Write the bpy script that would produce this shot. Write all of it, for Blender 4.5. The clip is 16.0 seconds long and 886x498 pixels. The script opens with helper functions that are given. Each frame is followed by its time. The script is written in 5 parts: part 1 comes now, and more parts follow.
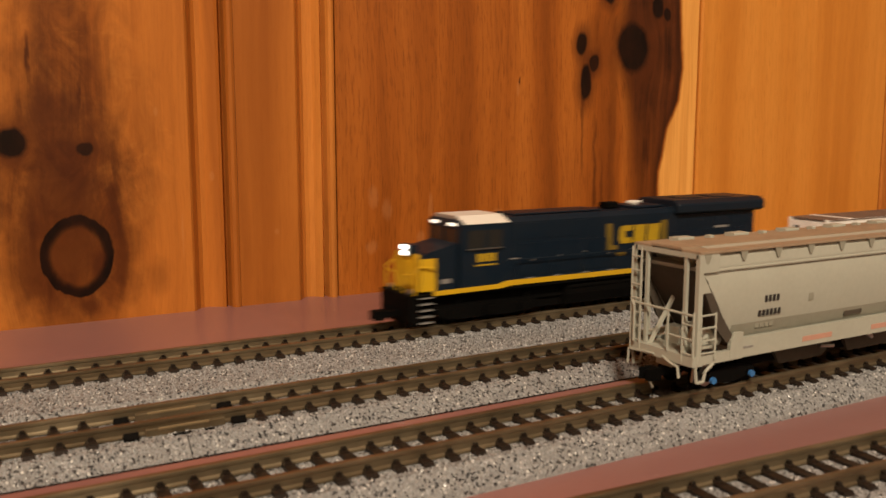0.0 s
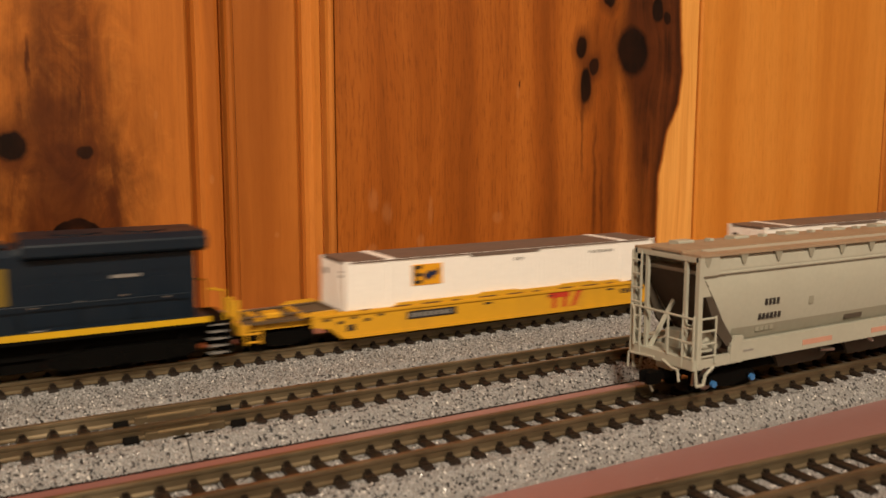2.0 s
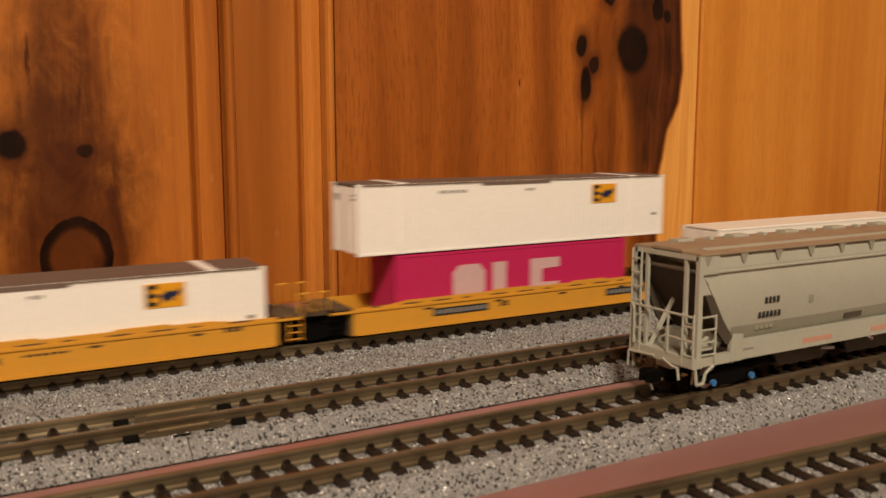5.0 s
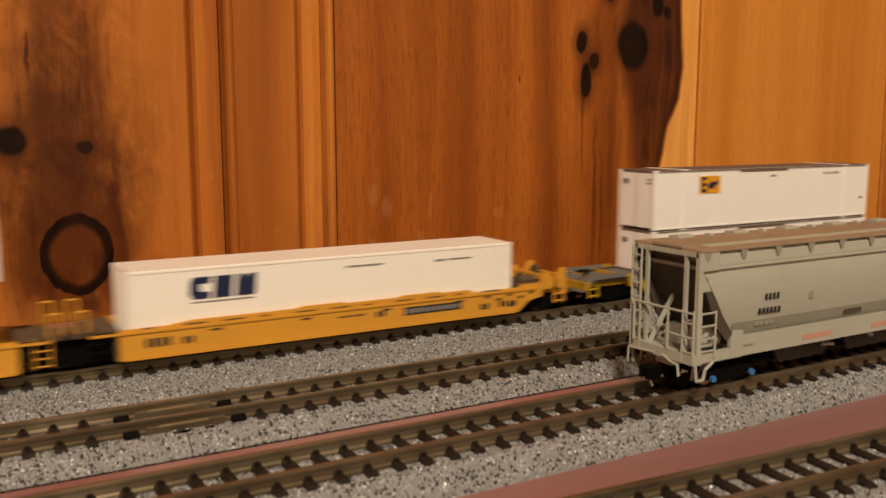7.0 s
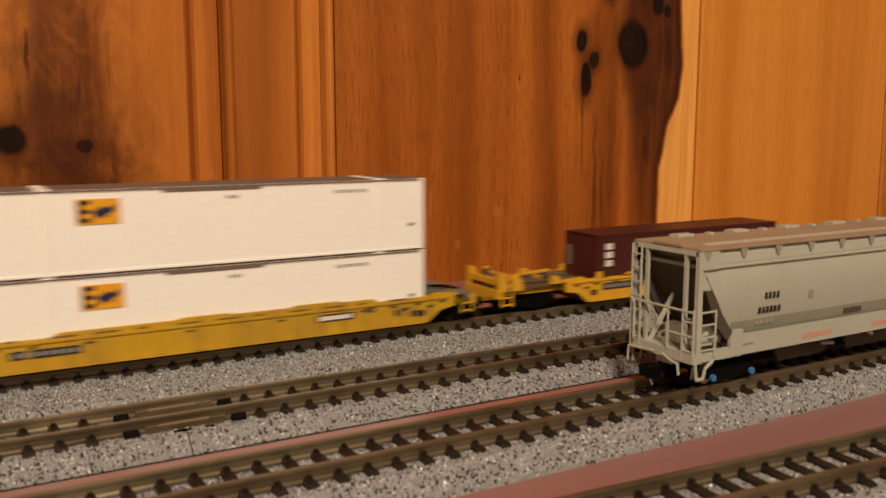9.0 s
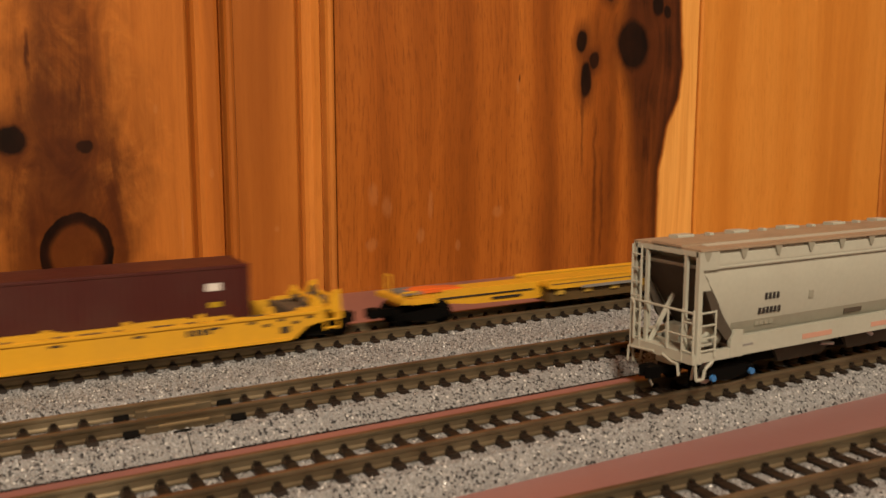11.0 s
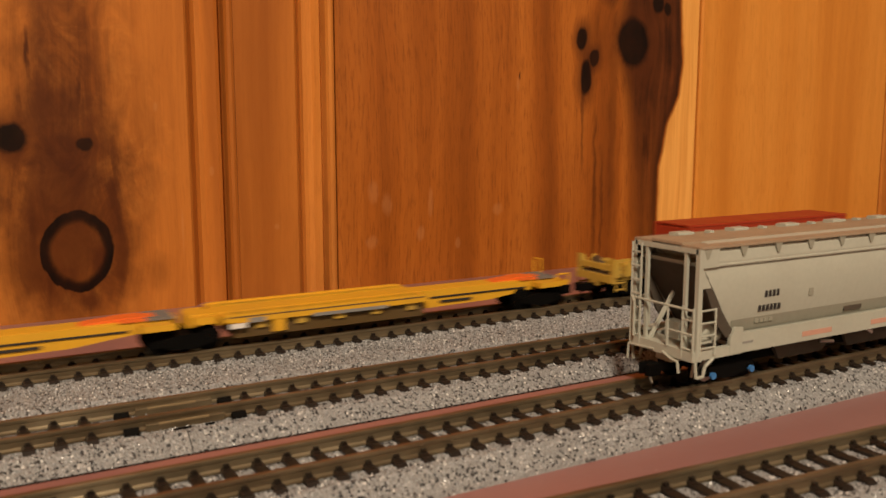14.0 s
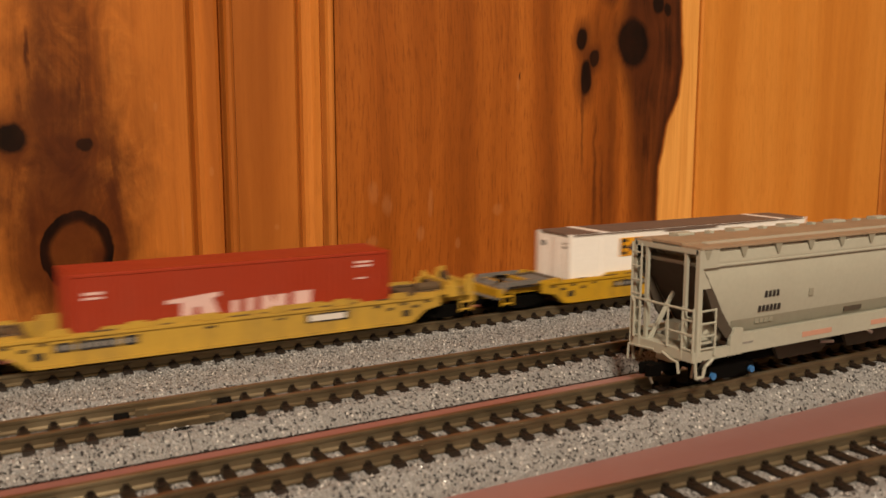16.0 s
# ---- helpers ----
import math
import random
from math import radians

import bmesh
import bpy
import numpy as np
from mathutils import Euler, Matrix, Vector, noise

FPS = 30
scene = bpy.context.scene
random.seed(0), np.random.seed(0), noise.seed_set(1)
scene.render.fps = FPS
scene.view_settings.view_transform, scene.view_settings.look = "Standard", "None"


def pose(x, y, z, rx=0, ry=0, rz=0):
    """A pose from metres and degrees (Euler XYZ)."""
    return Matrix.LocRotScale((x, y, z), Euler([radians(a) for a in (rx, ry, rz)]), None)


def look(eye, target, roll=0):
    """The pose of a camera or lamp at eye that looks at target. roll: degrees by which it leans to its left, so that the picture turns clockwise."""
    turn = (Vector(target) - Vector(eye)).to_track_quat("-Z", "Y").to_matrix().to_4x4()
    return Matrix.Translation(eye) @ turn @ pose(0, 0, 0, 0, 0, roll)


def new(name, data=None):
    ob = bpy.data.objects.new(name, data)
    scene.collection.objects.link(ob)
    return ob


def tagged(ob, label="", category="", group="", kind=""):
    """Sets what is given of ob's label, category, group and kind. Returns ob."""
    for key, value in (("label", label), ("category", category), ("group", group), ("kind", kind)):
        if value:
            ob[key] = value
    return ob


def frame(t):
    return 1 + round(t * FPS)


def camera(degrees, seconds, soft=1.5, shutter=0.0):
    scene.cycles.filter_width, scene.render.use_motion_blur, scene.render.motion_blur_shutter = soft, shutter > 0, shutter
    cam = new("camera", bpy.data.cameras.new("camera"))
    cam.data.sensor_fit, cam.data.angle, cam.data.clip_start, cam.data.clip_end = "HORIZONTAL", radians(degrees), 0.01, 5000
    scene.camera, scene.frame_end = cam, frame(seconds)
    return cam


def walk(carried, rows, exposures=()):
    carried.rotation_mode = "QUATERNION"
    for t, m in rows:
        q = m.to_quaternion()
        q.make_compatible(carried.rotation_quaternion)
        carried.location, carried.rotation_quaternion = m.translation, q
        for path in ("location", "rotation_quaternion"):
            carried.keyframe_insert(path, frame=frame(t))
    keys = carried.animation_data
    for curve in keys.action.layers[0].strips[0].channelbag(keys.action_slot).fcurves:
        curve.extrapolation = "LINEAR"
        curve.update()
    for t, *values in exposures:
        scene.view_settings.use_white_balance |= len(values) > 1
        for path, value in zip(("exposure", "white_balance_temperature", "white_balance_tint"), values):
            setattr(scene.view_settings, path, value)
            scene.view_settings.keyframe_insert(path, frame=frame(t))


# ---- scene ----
# The camera: a hand-held phone just above the layout, nodding very slightly
EYE = Vector((-0.1456, -0.2051, 0.05227))
YAW = 29.818


def aimed(down):
    """The camera's pose when it is tipped down by so many degrees."""
    return Matrix.Translation(EYE) @ pose(0, 0, 0, 90 - down, 0, -YAW)


cam = camera(53.52, 16.0, soft=1.5, shutter=0.75)
cam.data.dof.use_dof = True
cam.data.dof.focus_distance = 0.26
cam.data.dof.aperture_fstop = 44.0
walk(cam, [(0.0, aimed(7.876)), (0.5, aimed(7.83)), (1.0, aimed(7.80)), (1.5, aimed(7.745)), (2.0, aimed(7.655)), (2.5, aimed(7.645)),
           (3.0, aimed(7.65)), (3.5, aimed(7.68)), (4.2, aimed(7.71)), (6.3, aimed(7.88)), (7.0, aimed(7.985)), (7.5, aimed(8.065)),
           (8.0, aimed(8.073)), (9.0, aimed(8.06)), (11.5, aimed(8.03)), (12.0, aimed(8.048)), (12.5, aimed(8.097)), (13.0, aimed(8.14)),
           (13.5, aimed(8.171)), (14.0, aimed(8.19)), (15.0, aimed(8.172)), (16.0, aimed(8.165))],
     exposures=[(0.0, 0.07), (1.0, 0.09), (3.0, 0.06), (4.0, -0.05), (6.3, -0.09), (8.5, -0.09), (9.2, -0.06), (11.3, 0.06), (16.0, 0.05)])

# ---- light: a warm ceiling lamp and an added fill, unseen, in a closed room ----
world = bpy.data.worlds.new("room_air")
scene.world = world
world.use_nodes = True
world.node_tree.nodes["Background"].inputs[0].default_value = (0.02, 0.014, 0.009, 1)
world.node_tree.nodes["Background"].inputs[1].default_value = 0.3


def area_lamp(x, y, z, size, power, colour=(1.0, 0.82, 0.61)):
    data = bpy.data.lights.new("unseen_room_lamp", "AREA")
    data.shape, data.size, data.energy, data.color = "DISK", size, power, colour
    ob = new("unseen_room_lamp", data)
    ob.matrix_world = look((x, y, z), (x, y, z - 1))
    return ob


area_lamp(-0.75, -1.30, 1.36, 0.28, 62.0)
# fill lamp, added for brightness; no second fixture is known
area_lamp(1.0, -2.2, 1.36, 0.28, 16.0)

# ---- materials ----


class Mat:
    """A node material with a few shortcuts."""

    def __init__(self, name, colour=(0.5, 0.5, 0.5), rough=0.5, metal=0.0, spec=0.5):
        self.m = bpy.data.materials.new(name)
        self.m.use_nodes = True
        self.t = self.m.node_tree
        self.b = self.t.nodes["Principled BSDF"]
        self.b.inputs["Base Color"].default_value = (*colour, 1)
        self.b.inputs["Roughness"].default_value = rough
        self.b.inputs["Metallic"].default_value = metal
        self.b.inputs["Specular IOR Level"].default_value = spec

    def node(self, kind, **values):
        n = self.t.nodes.new(kind)
        for k, v in values.items():
            n.inputs[k].default_value = v
        return n

    def link(self, a, b):
        self.t.links.new(a, b)

    def coords(self, scale=(1, 1, 1), loc=(0, 0, 0)):
        tc = self.t.nodes.new("ShaderNodeTexCoord")
        mp = self.t.nodes.new("ShaderNodeMapping")
        mp.inputs["Scale"].default_value, mp.inputs["Location"].default_value = scale, loc
        self.link(tc.outputs["Object"], mp.inputs["Vector"])
        return mp.outputs["Vector"]

    def noise(self, scale, detail=4, rough=0.6, vec=None, distort=0.0):
        n = self.node("ShaderNodeTexNoise", Scale=scale, Detail=detail, Roughness=rough, Distortion=distort)
        self.link(vec if vec is not None else self.coords(), n.inputs["Vector"])
        return n.outputs["Fac"]

    def ramp(self, fac, stops):
        n = self.t.nodes.new("ShaderNodeValToRGB")
        while len(n.color_ramp.elements) < len(stops):
            n.color_ramp.elements.new(0.5)
        for e, (p, c) in zip(n.color_ramp.elements, stops):
            e.position = p
            e.color = (*c, 1) if isinstance(c, tuple) else (c, c, c, 1)
        self.link(fac, n.inputs["Fac"])
        return n.outputs["Color"]

    def mix(self, fac, a, b, mode="MIX"):
        n = self.t.nodes.new("ShaderNodeMix")
        n.data_type, n.blend_type = "RGBA", mode
        for sock, v in ((n.inputs[0], fac), (n.inputs[6], a), (n.inputs[7], b)):
            if isinstance(v, (int, float)):
                sock.default_value = v
            elif isinstance(v, tuple):
                sock.default_value = (*v, 1)
            else:
                self.link(v, sock)
        return n.outputs[2]

    def math(self, op, a, b=0.0, clamp=False):
        n = self.t.nodes.new("ShaderNodeMath")
        n.operation, n.use_clamp = op, clamp
        for sock, v in zip(n.inputs, (a, b)):
            if isinstance(v, (int, float)):
                sock.default_value = v
            else:
                self.link(v, sock)
        return n.outputs[0]

    def bump(self, height, strength=0.3, distance=0.0005):
        n = self.node("ShaderNodeBump", Strength=strength, Distance=distance)
        self.link(height, n.inputs["Height"])
        self.link(n.outputs["Normal"], self.b.inputs["Normal"])

    def colour(self, c):
        self.link(c, self.b.inputs["Base Color"])

    def rough(self, r):
        self.link(r, self.b.inputs["Roughness"])


def painted(name, colour, rough=0.45, dirt=(0.10, 0.07, 0.04), amount=0.25, spec=0.4, runs=0.0):
    """Model paint: fine mottling, and a dusting of grime in patches."""
    k = Mat(name, colour, rough, spec=spec)
    fine = k.noise(900, 3)
    broad = k.noise(70, 5, 0.7)
    dark = tuple(0.95 * c for c in colour)
    base = k.mix(k.ramp(fine, [(0.35, 0.0), (0.65, 1.0)]), dark, colour)
    if runs:
        drip = k.noise(330, 4, 0.7, k.coords((1, 1, 0.12)))
        base = k.mix(k.math("MULTIPLY", k.ramp(drip, [(0.5, 0.0), (0.75, 1.0)]), runs), base, dirt)
    k.colour(k.mix(k.math("MULTIPLY", k.ramp(broad, [(0.45, 0.0), (0.8, 1.0)]), amount), base, dirt))
    k.rough(k.ramp(broad, [(0.3, rough * 0.85), (0.7, min(1.0, rough * 1.25))]))
    return k.m


def lit(name, colour, strength):
    k = Mat(name, colour, 0.3)
    k.b.inputs["Emission Color"].default_value = (*colour, 1)
    k.b.inputs["Emission Strength"].default_value = strength
    return k.m


def pine(name, light, mid, dark, knots=(), streaks=(), sap=None, seed=0.0, blotch=0.5, scuffs=(), fleck=0.55, ragged=1.0, stain=(0.036, 0.0085, 0.003), swirls=(), plume=None, spec=0.20):
    """Varnished knotty pine: upright grain that bends round knots.
    knots: (x, z, half width, half height, darkness, kind) with kind 0 a solid eye, 1 an open ring; streaks: (x, z, half width, half height, darkness);
    swirls: (x, z, half width, half height, darkness) of wavy figure; plume: two lists of (z, x), the edges of a dark heart streak,
    with pale sapwood beyond the second when sap is set."""
    k = Mat(name, mid, 0.33, spec=spec)
    tc = k.t.nodes.new("ShaderNodeTexCoord")
    sep = k.t.nodes.new("ShaderNodeSeparateXYZ")
    k.link(tc.outputs["Object"], sep.inputs[0])
    x, z = sep.outputs["X"], sep.outputs["Z"]
    wob = k.math("MULTIPLY", k.math("SUBTRACT", k.noise(22, 3, 0.5, k.coords((1, 1, 0.35), (seed, 0, 0))), 0.5), 0.012)
    fine_wob = k.math("MULTIPLY", k.math("SUBTRACT", k.noise(160, 3, 0.6, k.coords((1, 1, 0.5), (seed, 0, 3))), 0.5), 0.0026)
    gx = k.math("ADD", x, wob)
    masks = []
    for (kx, kz, rx, rz, darkness, kind) in knots:
        dx = k.math("DIVIDE", k.math("SUBTRACT", k.math("ADD", x, fine_wob), kx), rx)
        dz = k.math("DIVIDE", k.math("SUBTRACT", k.math("ADD", z, fine_wob), kz), rz)
        r = k.math("SQRT", k.math("ADD", k.math("MULTIPLY", dx, dx), k.math("MULTIPLY", dz, dz)))
        push = k.math("MULTIPLY", dx, k.math("POWER", 2.718, k.math("MULTIPLY", k.math("MULTIPLY", r, r), -0.45)))
        gx = k.math("SUBTRACT", gx, k.math("MULTIPLY", push, rx * 0.8))
        masks.append((r, darkness, kind))
    comb = k.t.nodes.new("ShaderNodeCombineXYZ")
    k.link(gx, comb.inputs[0])
    k.link(k.math("MULTIPLY", z, 0.028), comb.inputs[2])
    comb.inputs[1].default_value = seed
    broad = k.noise(42, 3, 0.55, comb.outputs[0])
    grain = k.noise(330, 4, 0.7, comb.outputs[0])
    dash = k.t.nodes.new("ShaderNodeCombineXYZ")
    k.link(gx, dash.inputs[0])
    k.link(k.math("MULTIPLY", z, 0.09), dash.inputs[2])
    pores = k.noise(1250, 3, 0.7, dash.outputs[0])
    col = k.ramp(broad, [(0.30, light), (0.52, mid), (0.75, dark)])
    col = k.mix(k.math("MULTIPLY", k.ramp(grain, [(0.42, 0.0), (0.72, 1.0)]), 0.30), col, dark)
    col = k.mix(k.math("MULTIPLY", k.ramp(pores, [(0.5, 0.0), (0.72, 1.0)]), fleck), col, dark)
    patch = k.noise(16, 4, 0.6, k.coords((1, 1, 0.5), (seed, 4, 0)))
    col = k.mix(k.math("MULTIPLY", k.ramp(patch, [(0.5, 0.0), (0.8, 1.0)]), blotch), col, tuple(0.55 * c for c in dark))
    lump = k.noise(95, 4, 0.65, k.coords((1, 1, 0.6), (seed, 2, 0)))
    for (sx, sz, rx, rz, darkness) in swirls:
        dx = k.math("DIVIDE", k.math("SUBTRACT", gx, sx), rx)
        dz = k.math("DIVIDE", k.math("SUBTRACT", z, sz), rz)
        r = k.math("SQRT", k.math("ADD", k.math("MULTIPLY", dx, dx), k.math("MULTIPLY", dz, dz)))
        near = k.ramp(r, [(0.25, 1.0), (1.0, 0.0)])
        figure = k.ramp(k.noise(75, 5, 0.62, k.coords((1, 1, 0.62), (seed + sx, 7, sz)), 2.2), [(0.38, 0.0), (0.62, 1.0)])
        bright = k.ramp(k.noise(60, 4, 0.6, k.coords((1, 1, 0.7), (seed, 11 + sz, 0)), 2.8), [(0.52, 0.0), (0.70, 1.0)])
        col = k.mix(k.math("MULTIPLY", k.math("MULTIPLY", near, figure), darkness), col, stain)
        col = k.mix(k.math("MULTIPLY", k.math("MULTIPLY", near, bright), 0.60), col, light)
    if plume is not None:
        rims = []
        for rim in plume:
            g = k.ramp(k.math("MULTIPLY", z, 8.0), [(8.0 * pz, (px - 0.08) / 0.08) for pz, px in rim])
            rims.append(k.math("ADD", k.math("MULTIPLY", g, 0.08), 0.08))
        wx = k.math("ADD", x, k.math("MULTIPLY", fine_wob, 0.7))
        inner = k.math("MULTIPLY", k.math("SUBTRACT", wx, rims[0]), 120.0, True)
        outer = k.math("MULTIPLY", k.math("SUBTRACT", rims[1], wx), 900.0, True)
        heart = k.mix(k.ramp(k.math("ADD", k.math("MULTIPLY", grain, 0.6), k.math("MULTIPLY", lump, 0.4)), [(0.40, 0.0), (0.62, 1.0)]), (0.014, 0.0042, 0.0024), (0.110, 0.029, 0.008))
        fade = k.ramp(k.math("MULTIPLY", z, 8.0), [(0.05, 0.50), (0.30, 0.75), (0.50, 0.95)])
        col = k.mix(k.math("MULTIPLY", k.math("MULTIPLY", inner, outer), fade), col, heart)
        rim_line = k.math("MULTIPLY", outer, k.math("MULTIPLY", k.math("SUBTRACT", k.math("ADD", wx, 0.0045), rims[1]), 260.0, True))
        col = k.mix(k.math("MULTIPLY", rim_line, 0.7), col, (0.030, 0.008, 0.004))
        if sap is not None:
            pale = k.math("MULTIPLY", k.math("SUBTRACT", wx, rims[1]), 700.0, True)
            paler = k.mix(k.ramp(grain, [(0.4, 0.0), (0.75, 1.0)]), (0.88, 0.44, 0.11), (0.62, 0.25, 0.045))
            col = k.mix(k.math("MULTIPLY", pale, 0.92), col, paler)
    for (sx, sz, rx, rz, darkness) in streaks:
        dx = k.math("DIVIDE", k.math("SUBTRACT", k.math("ADD", x, k.math("MULTIPLY", fine_wob, 1.6)), sx), rx)
        dz = k.math("DIVIDE", k.math("SUBTRACT", z, sz), rz)
        r = k.math("SQRT", k.math("ADD", k.math("MULTIPLY", dx, dx), k.math("MULTIPLY", dz, dz)))
        rag = k.math("ADD", k.math("MULTIPLY", k.math("SUBTRACT", grain, 0.5), 1.8 * ragged), k.math("MULTIPLY", k.math("SUBTRACT", lump, 0.5), 1.1))
        fade = k.ramp(k.math("ADD", r, rag), [(0.30, 1.0), (0.95, 0.0)])
        col = k.mix(k.math("MULTIPLY", fade, darkness), col, stain)
    for (r, darkness, kind) in masks:
        rr = k.math("ADD", r, k.math("MULTIPLY", k.math("SUBTRACT", lump, 0.5), 0.20 if kind == 1 else 0.55))
        around = k.ramp(k.math("MULTIPLY", rr, 0.5), [(0.45, 1.0), (1.0, 0.0)])
        col = k.mix(k.math("MULTIPLY", around, (0.55 if kind == 1 else 0.75) * darkness), col, (0.075, 0.019, 0.005))
    for (r, darkness, kind) in masks:
        rr = k.math("ADD", r, k.math("MULTIPLY", k.math("SUBTRACT", lump, 0.5), 0.20 if kind == 1 else 0.55))
        halo = k.ramp(rr, [(0.74, 1.0), (1.02, 0.0)]) if kind == 0 else k.ramp(rr, [(0.64, 0.0), (0.76, 0.85), (0.84, 1.0), (0.96, 1.0), (1.02, 0.0)])
        dark_core = k.mix(k.ramp(k.noise(130, 4, 0.7, k.coords((1, 1, 0.5))), [(0.4, 0.0), (0.75, 1.0)]), (0.005, 0.0022, 0.0016), (0.020, 0.0062, 0.0030))
        col = k.mix(k.math("MULTIPLY", halo, darkness), col, dark_core)
    for (sx, sz, rx, rz) in scuffs:
        dx = k.math("DIVIDE", k.math("SUBTRACT", x, sx), rx)
        dz = k.math("DIVIDE", k.math("SUBTRACT", k.math("ADD", z, fine_wob), sz), rz)
        r = k.math("ADD", k.math("ADD", k.math("MULTIPLY", dx, dx), k.math("MULTIPLY", dz, dz)), k.math("MULTIPLY", k.math("SUBTRACT", lump, 0.5), 4.0))
        col = k.mix(k.math("MULTIPLY", k.ramp(r, [(0.2, 1.0), (1.0, 0.0)]), 0.14), col, (0.62, 0.32, 0.14))
    k.colour(col)
    k.rough(k.ramp(patch, [(0.3, 0.30), (0.75, 0.46)]))
    k.bump(k.math("ADD", grain, k.math("MULTIPLY", broad, 2.0)), 0.10, 0.0008)
    return k.m


def gravel_paint(name):
    """Moulded grey ballast: light, mid and near-black grains, in relief."""
    k = Mat(name, (0.35, 0.34, 0.33), 0.62)
    v = k.t.nodes.new("ShaderNodeTexVoronoi")
    v.inputs["Scale"].default_value = 1900
    k.link(k.coords(), v.inputs["Vector"])
    sepc = k.t.nodes.new("ShaderNodeSeparateColor")
    k.link(v.outputs["Color"], sepc.inputs[0])
    grain = k.ramp(sepc.outputs[0], [(0.0, (0.020, 0.020, 0.022)), (0.12, (0.035, 0.035, 0.037)), (0.16, (0.200, 0.199, 0.199)), (0.94, (0.270, 0.268, 0.265)), (0.99, (0.42, 0.41, 0.40))])
    broad = k.noise(60, 4)
    k.colour(k.mix(k.math("MULTIPLY", k.ramp(broad, [(0.4, 0.0), (0.75, 1.0)]), 0.25), grain, (0.16, 0.14, 0.12)))
    h = k.math("ADD", k.math("MULTIPLY", v.outputs["Distance"], -1.0), k.math("MULTIPLY", sepc.outputs[1], 0.6))
    k.bump(h, 0.55, 0.0005)
    k.rough(k.ramp(sepc.outputs[2], [(0.0, 0.75), (0.85, 0.6), (0.95, 0.25)]))
    return k.m


def grain_paint(name):
    """Single ballast grains: mostly grey, some near black, a few pale and glossy."""
    k = Mat(name, (0.25, 0.25, 0.25), 0.6)
    geo = k.t.nodes.new("ShaderNodeNewGeometry")
    rnd = geo.outputs["Random Per Island"]
    tone = k.ramp(rnd, [(0.0, (0.016, 0.016, 0.018)), (0.165, (0.026, 0.026, 0.029)), (0.18, (0.200, 0.203, 0.210)), (0.60, (0.276, 0.279, 0.286)), (0.93, (0.350, 0.352, 0.356)), (0.96, (0.62, 0.61, 0.59))])
    k.colour(k.mix(k.math("MULTIPLY", k.ramp(k.noise(60, 4), [(0.4, 0.0), (0.75, 1.0)]), 0.2), tone, (0.16, 0.14, 0.12)))
    k.rough(k.ramp(k.math("FRACT", k.math("MULTIPLY", rnd, 37.0)), [(0.0, 0.75), (0.8, 0.55), (0.95, 0.22)]))
    return k.m


def rail_metal(name):
    k = Mat(name, (0.3, 0.22, 0.14), 0.4, metal=0.85)
    n = k.noise(120, 4, 0.6, k.coords((0.4, 1, 1)))
    k.colour(k.ramp(n, [(0.3, (0.165, 0.126, 0.076)), (0.55, (0.255, 0.203, 0.128)), (0.8, (0.36, 0.295, 0.195))]))
    k.rough(k.ramp(n, [(0.3, 0.36), (0.8, 0.55)]))
    return k.m


def board_paint(name):
    """Dull dusty-rose paint on the table top, with specks of dust."""
    k = Mat(name, (0.3, 0.13, 0.1), 0.30)
    n, f = k.noise(9, 5, 0.6), k.noise(420, 2)
    base = k.ramp(n, [(0.3, (0.232, 0.107, 0.098)), (0.7, (0.284, 0.136, 0.123))])
    k.colour(k.mix(k.ramp(f, [(0.74, 0.0), (0.80, 0.6)]), base, (0.48, 0.36, 0.30)))
    k.bump(k.noise(700, 3), 0.15, 0.0002)
    return k.m


def plaster(name, colour):
    k = Mat(name, colour, 0.85)
    k.colour(k.ramp(k.noise(3, 5), [(0.3, tuple(0.9 * c for c in colour)), (0.7, colour)]))
    k.bump(k.noise(90, 3), 0.2, 0.002)
    return k.m


